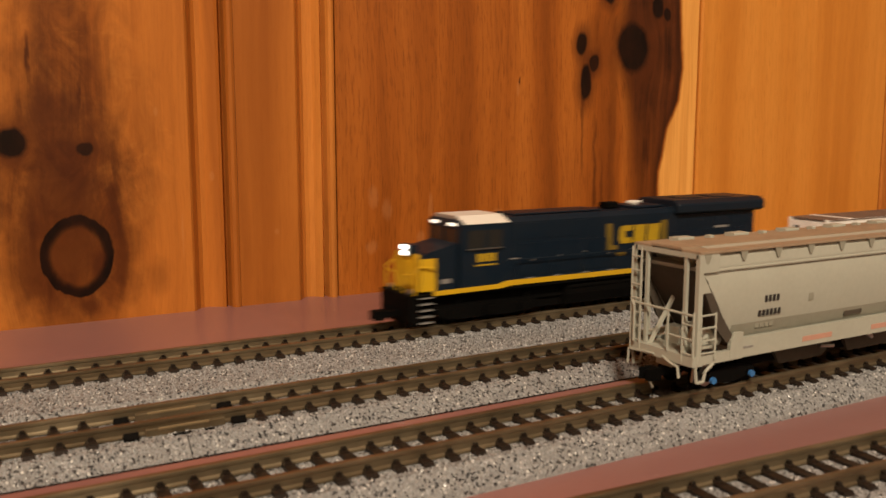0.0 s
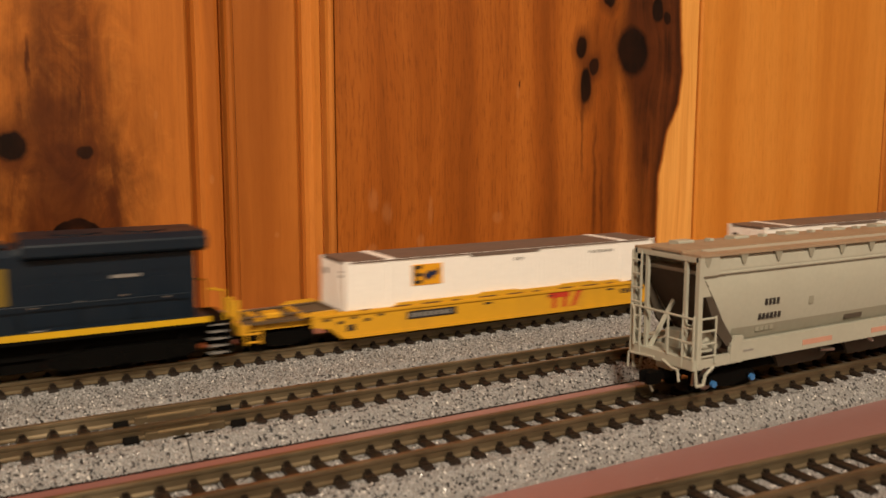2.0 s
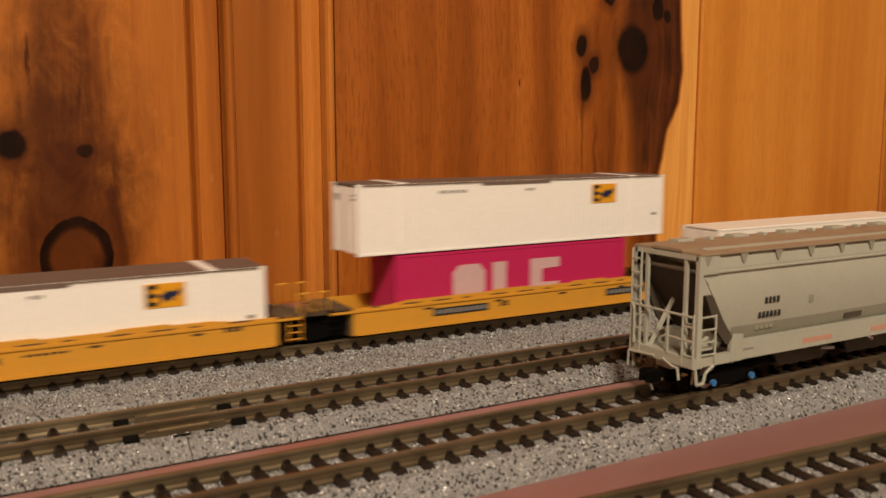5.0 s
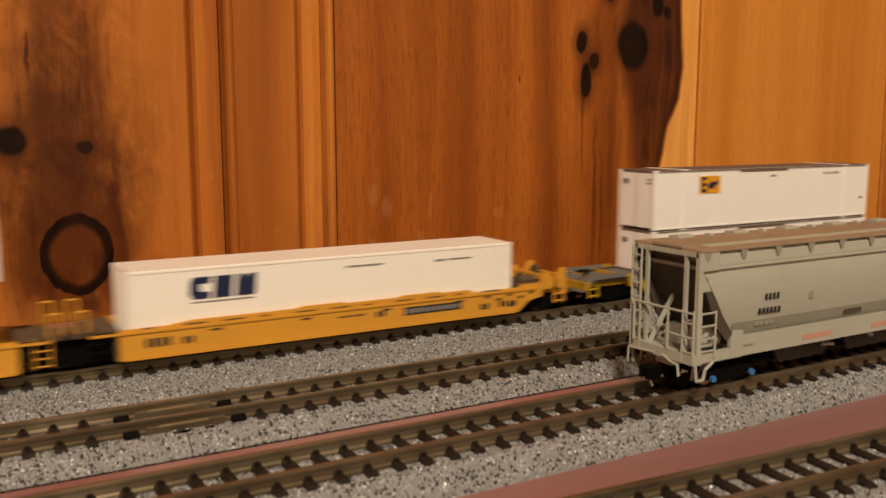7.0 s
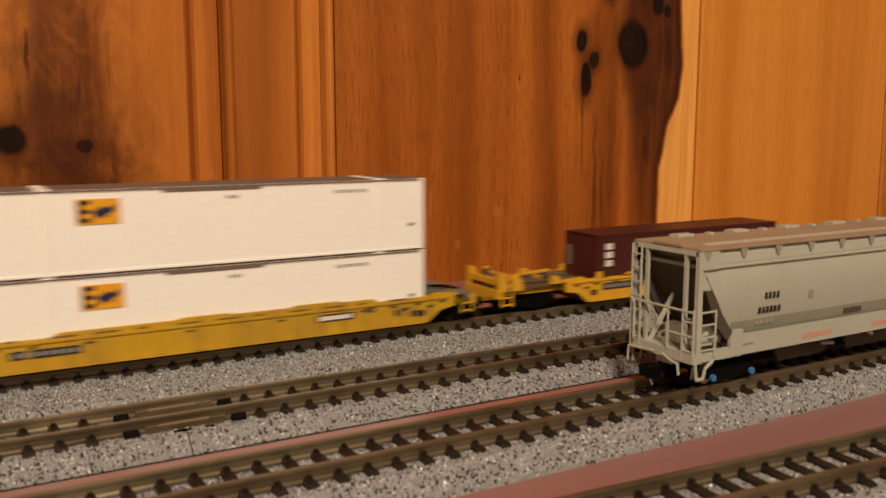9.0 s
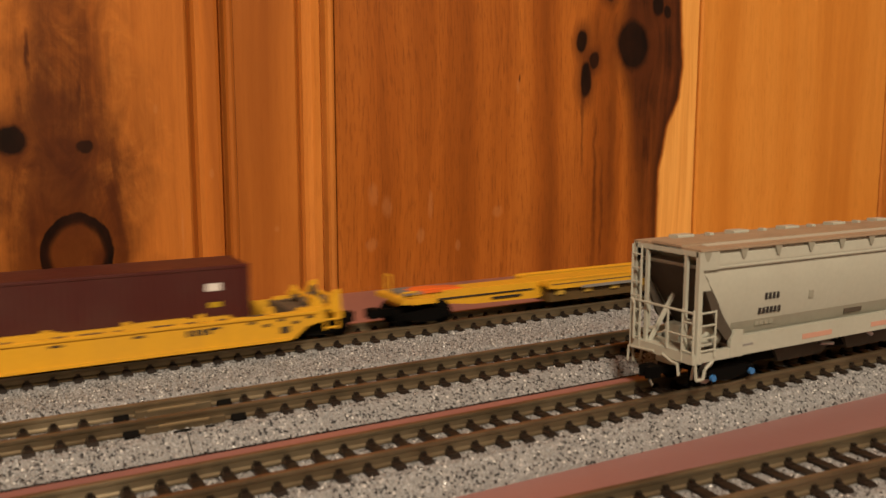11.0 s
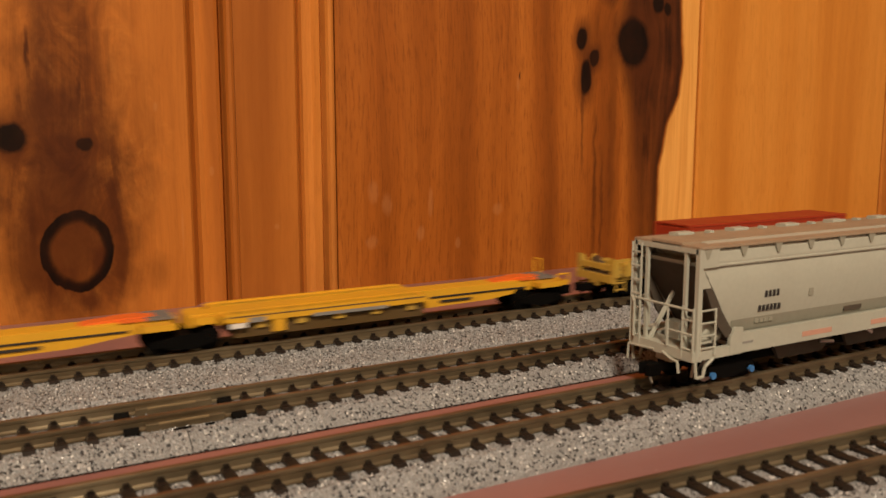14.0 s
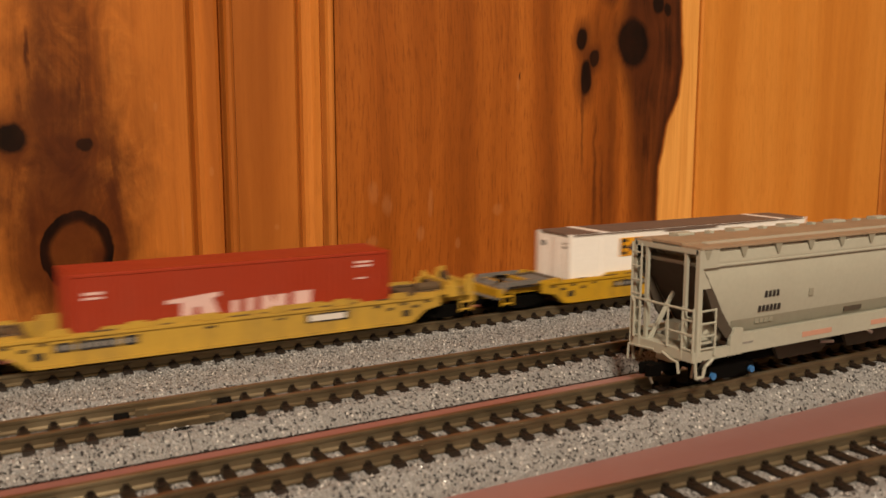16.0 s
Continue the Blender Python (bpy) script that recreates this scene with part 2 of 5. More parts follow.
M = {
    "ballast": gravel_paint("grey_moulded_ballast"), "grain": grain_paint("grey_ballast_grains"), "rail": rail_metal("tarnished_rail"),
    "tie": painted("dark_brown_tie_plastic", (0.012, 0.0075, 0.005), 0.42, (0.02, 0.013, 0.008), 0.4, 0.35),
    "joiner": painted("black_joiner_plastic", (0.004, 0.0035, 0.003), 0.7, (0.008, 0.007, 0.006), spec=0.06), "brass": Mat("pale_brass_glint", (0.40, 0.30, 0.17), 0.4, metal=0.7).m,
    "table": board_paint("dusty_rose_board_paint"), "plaster": plaster("cream_plaster", (0.62, 0.52, 0.40)), "carpet": plaster("brown_carpet", (0.14, 0.09, 0.06)),
    "navy": painted("dark_navy_paint", (0.0042, 0.0112, 0.0215), 0.42, (0.012, 0.012, 0.012), 0.3, 0.3),
    "yellow": painted("loco_yellow_paint", (0.62, 0.37, 0.012), 0.4), "black": painted("black_underframe", (0.0022, 0.002, 0.0018), 0.7, (0.008, 0.006, 0.005), 0.25, 0.07),
    "logo_yellow": painted("logo_yellow_ink", (0.42, 0.27, 0.012), 0.45),
    "white_roof": painted("white_cab_roof", (0.74, 0.70, 0.64), 0.4, amount=0.05),
    "glass": Mat("dark_window_glass", (0.022, 0.022, 0.021), 0.12).m, "headlight": lit("lit_headlight", (1.0, 0.93, 0.82), 4.0),
    "numberboard": lit("lit_number_board", (1.0, 0.90, 0.74), 1.2), "steel": Mat("bare_steel", (0.42, 0.40, 0.37), 0.32, metal=0.9).m,
    "car_yellow": painted("golden_yellow_car_paint", (0.66, 0.345, 0.020), 0.42, amount=0.15, runs=0.12), "car_orange": painted("orange_yellow_car_paint", (0.64, 0.305, 0.032), 0.42, amount=0.10, runs=0.06),
    "car_olive": painted("weathered_yellow_car_paint", (0.52, 0.300, 0.014), 0.48, (0.07, 0.05, 0.03), 0.4, runs=0.55), "car_buff": painted("pale_yellow_car_paint", (0.50, 0.310, 0.045), 0.5, (0.12, 0.085, 0.045), 0.4, runs=0.4),
    "grey_deck": painted("grey_walkway_grit", (0.15, 0.14, 0.13), 0.8), "rust_deck": painted("brown_platform_grime", (0.10, 0.065, 0.035), 0.8), "box_white": painted("white_container_paint", (0.90, 0.875, 0.84), 0.42, (0.6, 0.52, 0.44), 0.08),
    "box_cream": painted("ivory_container_paint", (0.90, 0.86, 0.79), 0.42, (0.6, 0.5, 0.4), 0.06),
    "roof_brown": painted("grey_brown_container_roof", (0.15, 0.105, 0.085), 0.6, amount=0.2), "magenta": painted("magenta_container_paint", (0.50, 0.018, 0.105), 0.45, amount=0.05),
    "maroon": painted("dark_maroon_container_paint", (0.060, 0.012, 0.010), 0.45, amount=0.15), "red": painted("red_container_paint", (0.315, 0.032, 0.0095), 0.5, amount=0.08),
    "ink_dark": painted("dark_print", (0.022, 0.020, 0.020), 0.5, amount=0.1), "ink_navy": painted("navy_print", (0.008, 0.016, 0.060), 0.5, amount=0.05),
    "ink_grey": painted("grey_print", (0.22, 0.21, 0.20), 0.5, amount=0.1), "ink_white": painted("white_print", (0.70, 0.66, 0.62), 0.5, amount=0.1),
    "ink_pink": painted("pale_pink_print", (0.70, 0.48, 0.46), 0.5, amount=0.1), "ink_mauve": painted("greyish_pink_print", (0.60, 0.40, 0.41), 0.5, amount=0.1), "ink_orange": painted("orange_label", (0.74, 0.34, 0.012), 0.45, amount=0.03), "ink_red": painted("red_print", (0.52, 0.040, 0.020), 0.5, amount=0.1),
    "orange": painted("orange_hitch_paint", (0.72, 0.14, 0.020), 0.45, amount=0.1),
    # the dark hopper brown puts shade into the colour; it also inks one stencil
    "hopper": painted("pale_grey_hopper_paint", (0.385, 0.390, 0.330), 0.42, (0.24, 0.21, 0.17), 0.25), "hopper_shade_and_trim": painted("grey_for_shade_and_trim", (0.26, 0.255, 0.205), 0.5, amount=0.2), "hopper_shade_and_stencil": painted("brown_for_shade_and_stencil", (0.070, 0.057, 0.044), 0.65, (0.04, 0.03, 0.02), 0.5, 0.2),
    "hopper_roof": painted("rusty_tan_roof", (0.31, 0.230, 0.155), 0.6, (0.17, 0.09, 0.045), 0.5), "bearing_blue": painted("blue_bearing_cap", (0.03, 0.16, 0.42), 0.4),
    "print_red_faded": painted("faded_red_stencil", (0.50, 0.27, 0.20), 0.5, amount=0.15),
}

# ---- mesh helpers ----


class Shape:
    """Collects boxes, prisms and cylinders, in millimetres, into one mesh."""

    def __init__(self):
        self.v, self.f, self.starts = [], [], []

    def solid(self, pts, faces):
        n = len(self.v)
        self.starts.append((n, len(self.f)))
        self.v += [tuple(0.001 * c for c in p) for p in pts]
        self.f += [tuple(n + i for i in f) for f in faces]
        return self

    def box(self, x0, x1, y0, y1, z0, z1, ch=0.0):
        """A box, with its long edges chamfered when ch is given."""
        if ch:
            return self.prism([(y0 + ch, z0), (y1 - ch, z0), (y1, z0 + ch), (y1, z1 - ch), (y1 - ch, z1), (y0 + ch, z1), (y0, z1 - ch), (y0, z0 + ch)], x0, x1, "x")
        return self.solid([(x, y, z) for z in (z0, z1) for x, y in ((x0, y0), (x1, y0), (x1, y1), (x0, y1))],
                          [(0, 3, 2, 1), (4, 5, 6, 7), (0, 1, 5, 4), (1, 2, 6, 5), (2, 3, 7, 6), (3, 0, 4, 7)])

    def prism(self, outline, a, b, axis):
        """outline: (y, z) along x, (x, z) along y or (x, y) along z, extruded from a to b."""
        n = len(outline)
        put = {"x": lambda p, s: (s, p[0], p[1]), "y": lambda p, s: (p[0], s, p[1]), "z": lambda p, s: (p[0], p[1], s)}[axis]
        pts = [put(p, a) for p in outline] + [put(p, b) for p in outline]
        return self.solid(pts, [tuple(range(n))[::-1], tuple(range(n, 2 * n))] + [(i, (i + 1) % n, n + (i + 1) % n, n + i) for i in range(n)])

    def tube(self, a, b, r, n=8):
        """A round bar from a to b."""
        a, b = Vector(a), Vector(b)
        d = (b - a).normalized()
        u = d.orthogonal().normalized()
        w = d.cross(u)
        ring = [u * (r * math.cos(2 * math.pi * i / n)) + w * (r * math.sin(2 * math.pi * i / n)) for i in range(n)]
        pts = [tuple(a + q) for q in ring] + [tuple(b + q) for q in ring]
        return self.solid(pts, [tuple(range(n))[::-1], tuple(range(n, 2 * n))] + [(i, (i + 1) % n, n + (i + 1) % n, n + i) for i in range(n)])

    def path(self, points, r, n=6):
        for a, b in zip(points, points[1:]):
            self.tube(a, b, r, n)
        return self

    def mesh(self, name, material):
        me = bpy.data.meshes.new(name)
        me.from_pydata(self.v, [], self.f)
        bm = bmesh.new()
        bm.from_mesh(me)
        bmesh.ops.recalc_face_normals(bm, faces=bm.faces)
        bm.to_mesh(me)
        bm.free()
        me.materials.append(material)
        return me


def part(name, shape, material, parent=None, label="", at=None):
    ob = new(name, shape if isinstance(shape, bpy.types.Mesh) else shape.mesh(name, M[material] if isinstance(material, str) else material))
    if parent is not None:
        ob.parent = parent
    if at is not None:
        ob.matrix_basis = at
    if label:
        tagged(ob, label)
    return ob


def pieces(name, shape, material, parent, label=""):
    """Links every solid of a shape as a part of its own."""
    ends = shape.starts[1:] + [(len(shape.v), len(shape.f))]
    for (v0, f0), (v1, f1) in zip(shape.starts, ends):
        one = Shape()
        one.v = shape.v[v0:v1]
        one.f = [tuple(i - v0 for i in f) for f in shape.f[f0:f1]]
        part(name, one, material, parent, label)


def thing(name, label, category, group="", kind="", at=None):
    ob = new(name)
    ob.empty_display_size = 0.01
    if at is not None:
        ob.matrix_basis = at
    return tagged(ob, label, category, group, kind)


def bevelled(ob, width_mm, segments=2):
    b = ob.modifiers.new("bevel", "BEVEL")
    b.width, b.segments, b.limit_method, b.angle_limit = 0.001 * width_mm, segments, "ANGLE", radians(40)
    return ob

# ---- structure: table, pine wall, the rest of the room ----
TABLE = -6.5
WALL_Y = 76.35

tagged(part("table_top", Shape().box(-2300, 2300, -460, 84, TABLE - 19, TABLE), "table"), "dusty rose painted plywood train table top", "table top", kind="structure")
tagged(part("track_board", Shape().prism([(-67.2, TABLE), (-62.0, TABLE), (-61.7, -3.1), (-62.0, -2.9), (-67.2, -2.9)], -1700, 1900, "x"), "table"), "dusty rose painted strip between two tracks", "board strip", kind="structure")
# shadow gap behind the strip, put in as a thin black strip
tagged(part("board_gap_shade", Shape().box(-1700, 1900, -61.68, -61.0, TABLE, -2.97), "joiner"), "dark strip for the shadow gap behind the board strip", "board edge", kind="structure")
tagged(part("floor", Shape().box(-2700, 2700, -2900, 110, -930, -900), "carpet"), "brown carpeted floor below the table", "floor", kind="structure")
tagged(part("ceiling", Shape().box(-2700, 2700, -2900, 110, 1400, 1430), "plaster"), "cream plastered ceiling of the room", "ceiling", kind="structure")
tagged(part("wall_south", Shape().box(-2700, 2700, -2930, -2900, -900, 1400), "plaster"), "plain cream plastered wall", "wall", kind="structure")
tagged(part("wall_east", Shape().box(2700, 2730, -2900, 110, -900, 1400), "plaster"), "plain cream plastered wall", "wall", kind="structure")
tagged(part("wall_west", Shape().box(-2730, -2700, -2900, 110, -900, 1400), "plaster"), "plain cream plastered wall", "wall", kind="structure")

L, D_, K_ = (0.60, 0.226, 0.043), (0.48, 0.160, 0.027), (0.23, 0.061, 0.0095)
PINE_A = pine("pine_board_with_ring_knot", L, D_, K_,
              [(-0.1268, 0.0481, 0.0046, 0.0050, 0.98, 0), (-0.1108, 0.0139, 0.0106, 0.0126, 0.99, 1), (-0.1072, 0.0461, 0.0029, 0.0025, 0.85, 0)],
              [(-0.1170, 0.030, 0.032, 0.065, 0.74), (-0.1130, 0.085, 0.016, 0.045, 0.42), (-0.1120, 0.044, 0.016, 0.030, 0.60), (-0.1045, 0.0105, 0.0040, 0.0075, 0.9), (-0.0995, 0.030, 0.0028, 0.0120, 0.75), (-0.0985, 0.012, 0.0020, 0.014, 0.6),
               (-0.1080, -0.0015, 0.0040, 0.0040, 0.75), (-0.1225, 0.022, 0.0018, 0.012, 0.6), (-0.1215, 0.073, 0.0009, 0.010, 0.9), (-0.1085, 0.062, 0.0008, 0.007, 0.8), (-0.1195, 0.006, 0.0012, 0.010, 0.5), (-0.0880, 0.006, 0.006, 0.008, 0.35)],
              seed=1.3, blotch=0.45, fleck=0.25, ragged=0.45, stain=(0.060, 0.0145, 0.0045),
              swirls=[(-0.112, 0.036, 0.026, 0.030, 0.90), (-0.110, 0.080, 0.022, 0.040, 0.45), (-0.110, 0.004, 0.020, 0.014, 0.60), (-0.092, 0.050, 0.016, 0.030, 0.30)],
              scuffs=[(-0.0863, 0.0571, 0.0007, 0.0016), (-0.0687, 0.0366, 0.0006, 0.0015), (-0.0485, 0.0172, 0.0010, 0.0012), (-0.0795, 0.018, 0.0004, 0.008)])
PINE_B = pine("pine_board_with_dark_knot", (0.52, 0.168, 0.026), (0.345, 0.097, 0.013), (0.125, 0.029, 0.0045),
              [(0.1062, 0.0846, 0.0098, 0.0108, 0.98, 0), (0.0791, 0.0850, 0.0030, 0.0050, 0.95, 0), (0.0856, 0.0780, 0.0027, 0.0036, 0.9, 0), (0.0815, 0.0705, 0.0034, 0.0078, 0.97, 0), (0.0930, 0.1055, 0.0034, 0.0042, 0.95, 0), (0.1190, 0.1020, 0.0034, 0.0060, 0.95, 0), (0.1240, 0.0990, 0.0024, 0.0034, 0.9, 0)],
              [(0.0868, 0.030, 0.0016, 0.050, 0.55), (0.0905, 0.020, 0.0012, 0.034, 0.45), (0.0955, 0.05, 0.0030, 0.06, 0.35), (0.1150, 0.045, 0.0022, 0.022, 0.8), (0.0860, 0.084, 0.0075, 0.018, 0.35), (0.0495, 0.0700, 0.0007, 0.0018, 0.9), (0.0800, 0.055, 0.0010, 0.030, 0.5)],
              sap=True, spec=0.20, seed=5.1, blotch=0.3, fleck=0.65, plume=([(0.0, 0.1040), (0.030, 0.1025), (0.057, 0.1000), (0.0795, 0.0985), (0.1015, 0.0965)], [(0.0087, 0.1214), (0.033, 0.1220), (0.052, 0.1259), (0.064, 0.1322), (0.078, 0.1340), (0.1015, 0.1315)]),
              scuffs=[(-0.0128, 0.0281, 0.0026, 0.0046), (-0.0070, 0.0238, 0.0024, 0.0042), (0.0104, 0.0241, 0.0012, 0.0060), (0.0064, 0.0120, 0.0016, 0.0030), (0.0221, 0.0076, 0.0012, 0.0024), (-0.0140, 0.0100, 0.0030, 0.0030), (0.0410, 0.0195, 0.0034, 0.0026), (0.0488, 0.0668, 0.0007, 0.0026)])
PINE_C = pine("pale_pine_board", (0.70, 0.290, 0.052), (0.62, 0.236, 0.036), (0.47, 0.156, 0.020), [], [], seed=8.4, blotch=0.15)
PINE_D = pine("plain_pine_board", L, D_, K_, [], [], seed=12.2, blotch=0.4)

wall = tagged(part("wall_north", Shape().box(-2700, 2700, WALL_Y + 12, 110, -900, 1400), "plaster"), "knotty pine panelled wall behind the table", "wall", kind="structure")


def pine_board(x0, x1, material, moulded, label, z0=-900.0, z1=1400.0):
    """One upright board, flat at the left; with a moulded right edge of coves and beads where asked."""
    y = WALL_Y
    pts = [(x0, y + 5.0), (x0 + 0.55, y + 5.0), (x0 + 0.7, y + 0.8), (x0 + 1.7, y)]
    if moulded:
        e = x1 - 50.0
        for w in (0.0, 35.8):
            q = e + w + (1.4 if w == 0.0 else 0.0)
            pts += [(e + w, y), (e + w + 0.8, y + 0.6), (e + w + 1.7, y + 1.9), (e + w + 2.9, y + 3.6), (e + w + 4.4, y + 4.6), (e + w + 6.0, y + 4.6), (e + w + 7.4, y + 3.7), (q + 8.6, y + 2.2), (q + 9.4, y + 1.2),
                    (q + 9.8, y + 3.6), (q + 10.9, y + 3.8), (q + 11.2, y + 0.4), (q + 11.8, y - 0.7), (q + 12.8, y - 1.0), (q + 13.7, y - 0.7), (q + 14.0, y)]
            pts += [(q + 15.0, y)] if w == 0.0 else [(x1 - 0.15, y + 0.1), (x1, y + 2.6)]
    else:
        pts += [(x1 - 1.5, y), (x1 - 0.7, y + 0.6), (x1 - 0.5, y + 5.0), (x1, y + 5.0)]
    pts += [(x1, y + 12), (x0, y + 12)]
    part("pine_board", Shape().prism(pts, z0, z1, "z"), material, wall, label)


pine_board(-246.0, -26.7, PINE_A, True, "orange varnished pine board with knots and moulded edge")
pine_board(-26.7, 143.9, PINE_B, False, "red-brown varnished pine board with dark knots and pale sapwood edge")
pine_board(143.9, 276.0, PINE_C, False, "pale honey varnished pine board")
x, flip = 276.0, False
while x < 2700:
    pine_board(x, x + 171, PINE_D, not flip, "varnished pine board")
    x, flip = x + 171, not flip
x, flip = -246.0, False
while x > -2700:
    pine_board(x - 171, x, PINE_D, flip, "varnished pine board")
    x, flip = x - 171, not flip

# ---- track ----
PITCH = 5.04
TIE = Shape().prism([(-7.9, -3.6), (7.9, -3.6), (7.9, -2.6), (7.3, -2.05), (-7.3, -2.05), (-7.9, -2.6)], -1.0, 1.0, "x")
for side in (-1, 1):
    for e in (-1, 1):
        o = side * 4.85 + e * 0.5
        TIE.solid([(-1.0, o, -2.1), (1.0, o, -2.1), (0.85, o + e * 1.5, -2.1), (-0.85, o + e * 1.5, -2.1), (-0.7, o, -1.62), (0.7, o, -1.62), (0.5, o + e * 1.1, -1.85), (-0.5, o + e * 1.1, -1.85)],
                  [(3, 2, 1, 0), (4, 5, 6, 7), (0, 1, 5, 4), (1, 2, 6, 5), (2, 3, 7, 6), (3, 0, 4, 7)])
        TIE.box(-0.42, 0.42, *sorted((o, o + e * 0.55)), -1.7, -1.15)
TIE_MESH = TIE.mesh("tie", M["tie"])


def gravel(t, shelf, span):
    """Loose-looking grains over the ballast base: low four-sided stones, from span[0] to span[1] along the track."""
    if span is None:
        return
    rng = np.random.default_rng(7 + int(abs(span[0])))
    step = 0.60
    gx, gy = np.meshgrid(np.arange(span[0] + 0.4, span[1] - 0.4, step), np.arange(-12.9 - shelf, 12.9, step))
    gx = gx.ravel() + rng.uniform(-0.3, 0.3, gx.size)
    gy = gy.ravel() + rng.uniform(-0.3, 0.3, gy.size)
    clear = (np.abs(np.abs(gy) - 4.85) > 1.1)
    gx, gy = gx[clear], gy[clear]
    over = np.maximum(gy - 9.2, -9.2 - shelf - gy)
    gz = np.where(over > 0, -2.65 - over * 0.755, -2.65)
    n = gx.size
    r = rng.uniform(0.24, 0.42, n)
    h = rng.uniform(0.10, 0.36, n)
    a = rng.uniform(0, math.tau, n)
    v = np.zeros((n, 5, 3))
    for k in range(4):
        q = a + k * math.pi / 2 + rng.uniform(-0.35, 0.35, n)
        v[:, k] = np.stack([gx + r * np.cos(q), gy + r * np.sin(q), gz - 0.12], 1)
    v[:, 4] = np.stack([gx + rng.uniform(-0.15, 0.15, n), gy + rng.uniform(-0.15, 0.15, n), gz + h], 1)
    f = (np.array([(0, 1, 4), (1, 2, 4), (2, 3, 4), (3, 0, 4)])[None] + 5 * np.arange(n)[:, None, None]).reshape(-1, 3)
    me = bpy.data.meshes.new("ballast_grain")
    me.from_pydata((0.001 * v.reshape(-1, 3)).tolist(), [], f.tolist())
    me.materials.append(M["grain"])
    tagged(part("ballast_grain", me, None, t), kind="stuff")


def track_section(y, x0, x1, label, first, near=(-260, 460), skip=(), shelf=0.0, turn=0.0, pivot=0.0, grains=None):
    """A length of snap track: ballast base, two rails, and ties."""
    t = thing("model_track", label, "model track", "parallel tracks on the table", at=pose(0.001 * pivot, 0.001 * y, 0, 0, 0, turn) @ pose(-0.001 * pivot, 0, 0))
    base = Shape().prism([(-13.4 - shelf, TABLE), (13.4, TABLE), (13.1, TABLE + 0.9), (9.2, -2.65), (-9.2 - shelf, -2.65), (-13.1 - shelf, TABLE + 0.9)], x0 + 0.12, x1 - 0.12, "x")
    part("roadbed", base, "ballast", t, "speckled grey moulded ballast base")
    for s in (-4.85, 4.85):
        p = [(-0.85, -2.45), (0.85, -2.45), (0.8, -2.1), (0.5, -1.8), (0.46, -0.85), (0.62, -0.6), (0.62, -0.12), (0.45, 0), (-0.45, 0), (-0.62, -0.12), (-0.62, -0.6), (-0.46, -0.85), (-0.5, -1.8), (-0.8, -2.1)]
        part("rail", Shape().prism([(s + a, b) for a, b in p], x0, x1, "x"), "rail", t, "tarnished brown metal rail")
    far = Shape()
    k = math.ceil((x0 + 1.4 - first) / PITCH)
    while first + k * PITCH < x1 - 1.4:
        xx = first + k * PITCH
        k += 1
        if any(a < xx < b for a, b in skip):
            continue
        if near[0] < xx < near[1]:
            part("tie", TIE_MESH, None, t, at=pose(0.001 * xx, 0, 0))
        else:
            far.prism([(-7.2, -3.6), (7.2, -3.6), (7.2, -2.05), (-7.2, -2.05)], xx - 1.15, xx + 1.15, "x")
    gravel(t, shelf, grains)
    if far.v:
        tagged(part("tie_row", far, "tie", t), kind="stuff")
    return t


def joiner(t, x, s):
    """The black plastic blocks and slotted clip where two lengths snap together."""
    y = s * 4.85
    for a in (-9.2, 10.2):
        part("joiner_block", Shape().box(x + a - 1.3, x + a + 1.3, y - 2.5, y - 0.55, -3.2, -1.3, 0.9).box(x + a - 1.6, x + a + 1.6, y + 0.55, y + 1.6, -3.2, -1.4, 0.3), "joiner", t, "black plastic joiner block")
    part("rail_joiner", Shape().box(x - 6.6, x + 7.6, y - 1.5, y - 0.6, -2.7, -1.2, 0.15).box(x - 6.6, x + 7.6, y + 0.6, y + 1.2, -2.7, -1.5, 0.15), "rail", t, "brown metal rail joiner clip")
    # thin pale strip that paints the glint along the clip's top edge
    part("joiner_glint", Shape().box(x - 4.4, x + 4.6, y - 1.62, y - 1.3, -1.6, -1.1, 0.1), "brass", t, "thin pale strip for the glint on the clip edge")
    part("joiner_slot", Shape().box(x - 2.0, x + 1.2, y - 2.9, y - 2.1, -2.8, -2.45), "joiner", t)
    part("joiner_slot", Shape().box(x + 3.6, x + 5.4, y - 2.9, y - 2.1, -2.8, -2.45), "joiner", t)


track_section(0, -1700, 1900, "running track with brown ties on grey ballast base", -132.5, shelf=14.5, grains=(-165, 330))
mid = -41.6
left = track_section(mid, -1700, -110, "siding track length ending at a snap joint", -105.6, skip=[(-122, -97)], grains=(-190, -110))
right = track_section(mid, -110, 1900, "siding track length beginning at a snap joint", -105.6, skip=[(-122, -97)], grains=(-110, 240))
for s in (-1, 1):
    joiner(right, -110, s)
track_section(-77.2, -1700, 1900, "track with brown ties under the grey hopper car", -64.1, grains=(-160, 200))
track_section(-118.2, -190, 420, "empty track with brown ties along the table edge", -44.5, turn=-4.0, pivot=-37.0, grains=(-80, 160))

# ---- the train: each car stands at its own place along the running track ----
RUNNERS = []


def runner(name, label, category, x_mm, group="", z_mm=0.0):
    t = thing(name, label, category, group, at=pose(0.001 * x_mm, 0, 0.001 * z_mm))
    RUNNERS.append((t, x_mm, z_mm))
    return t


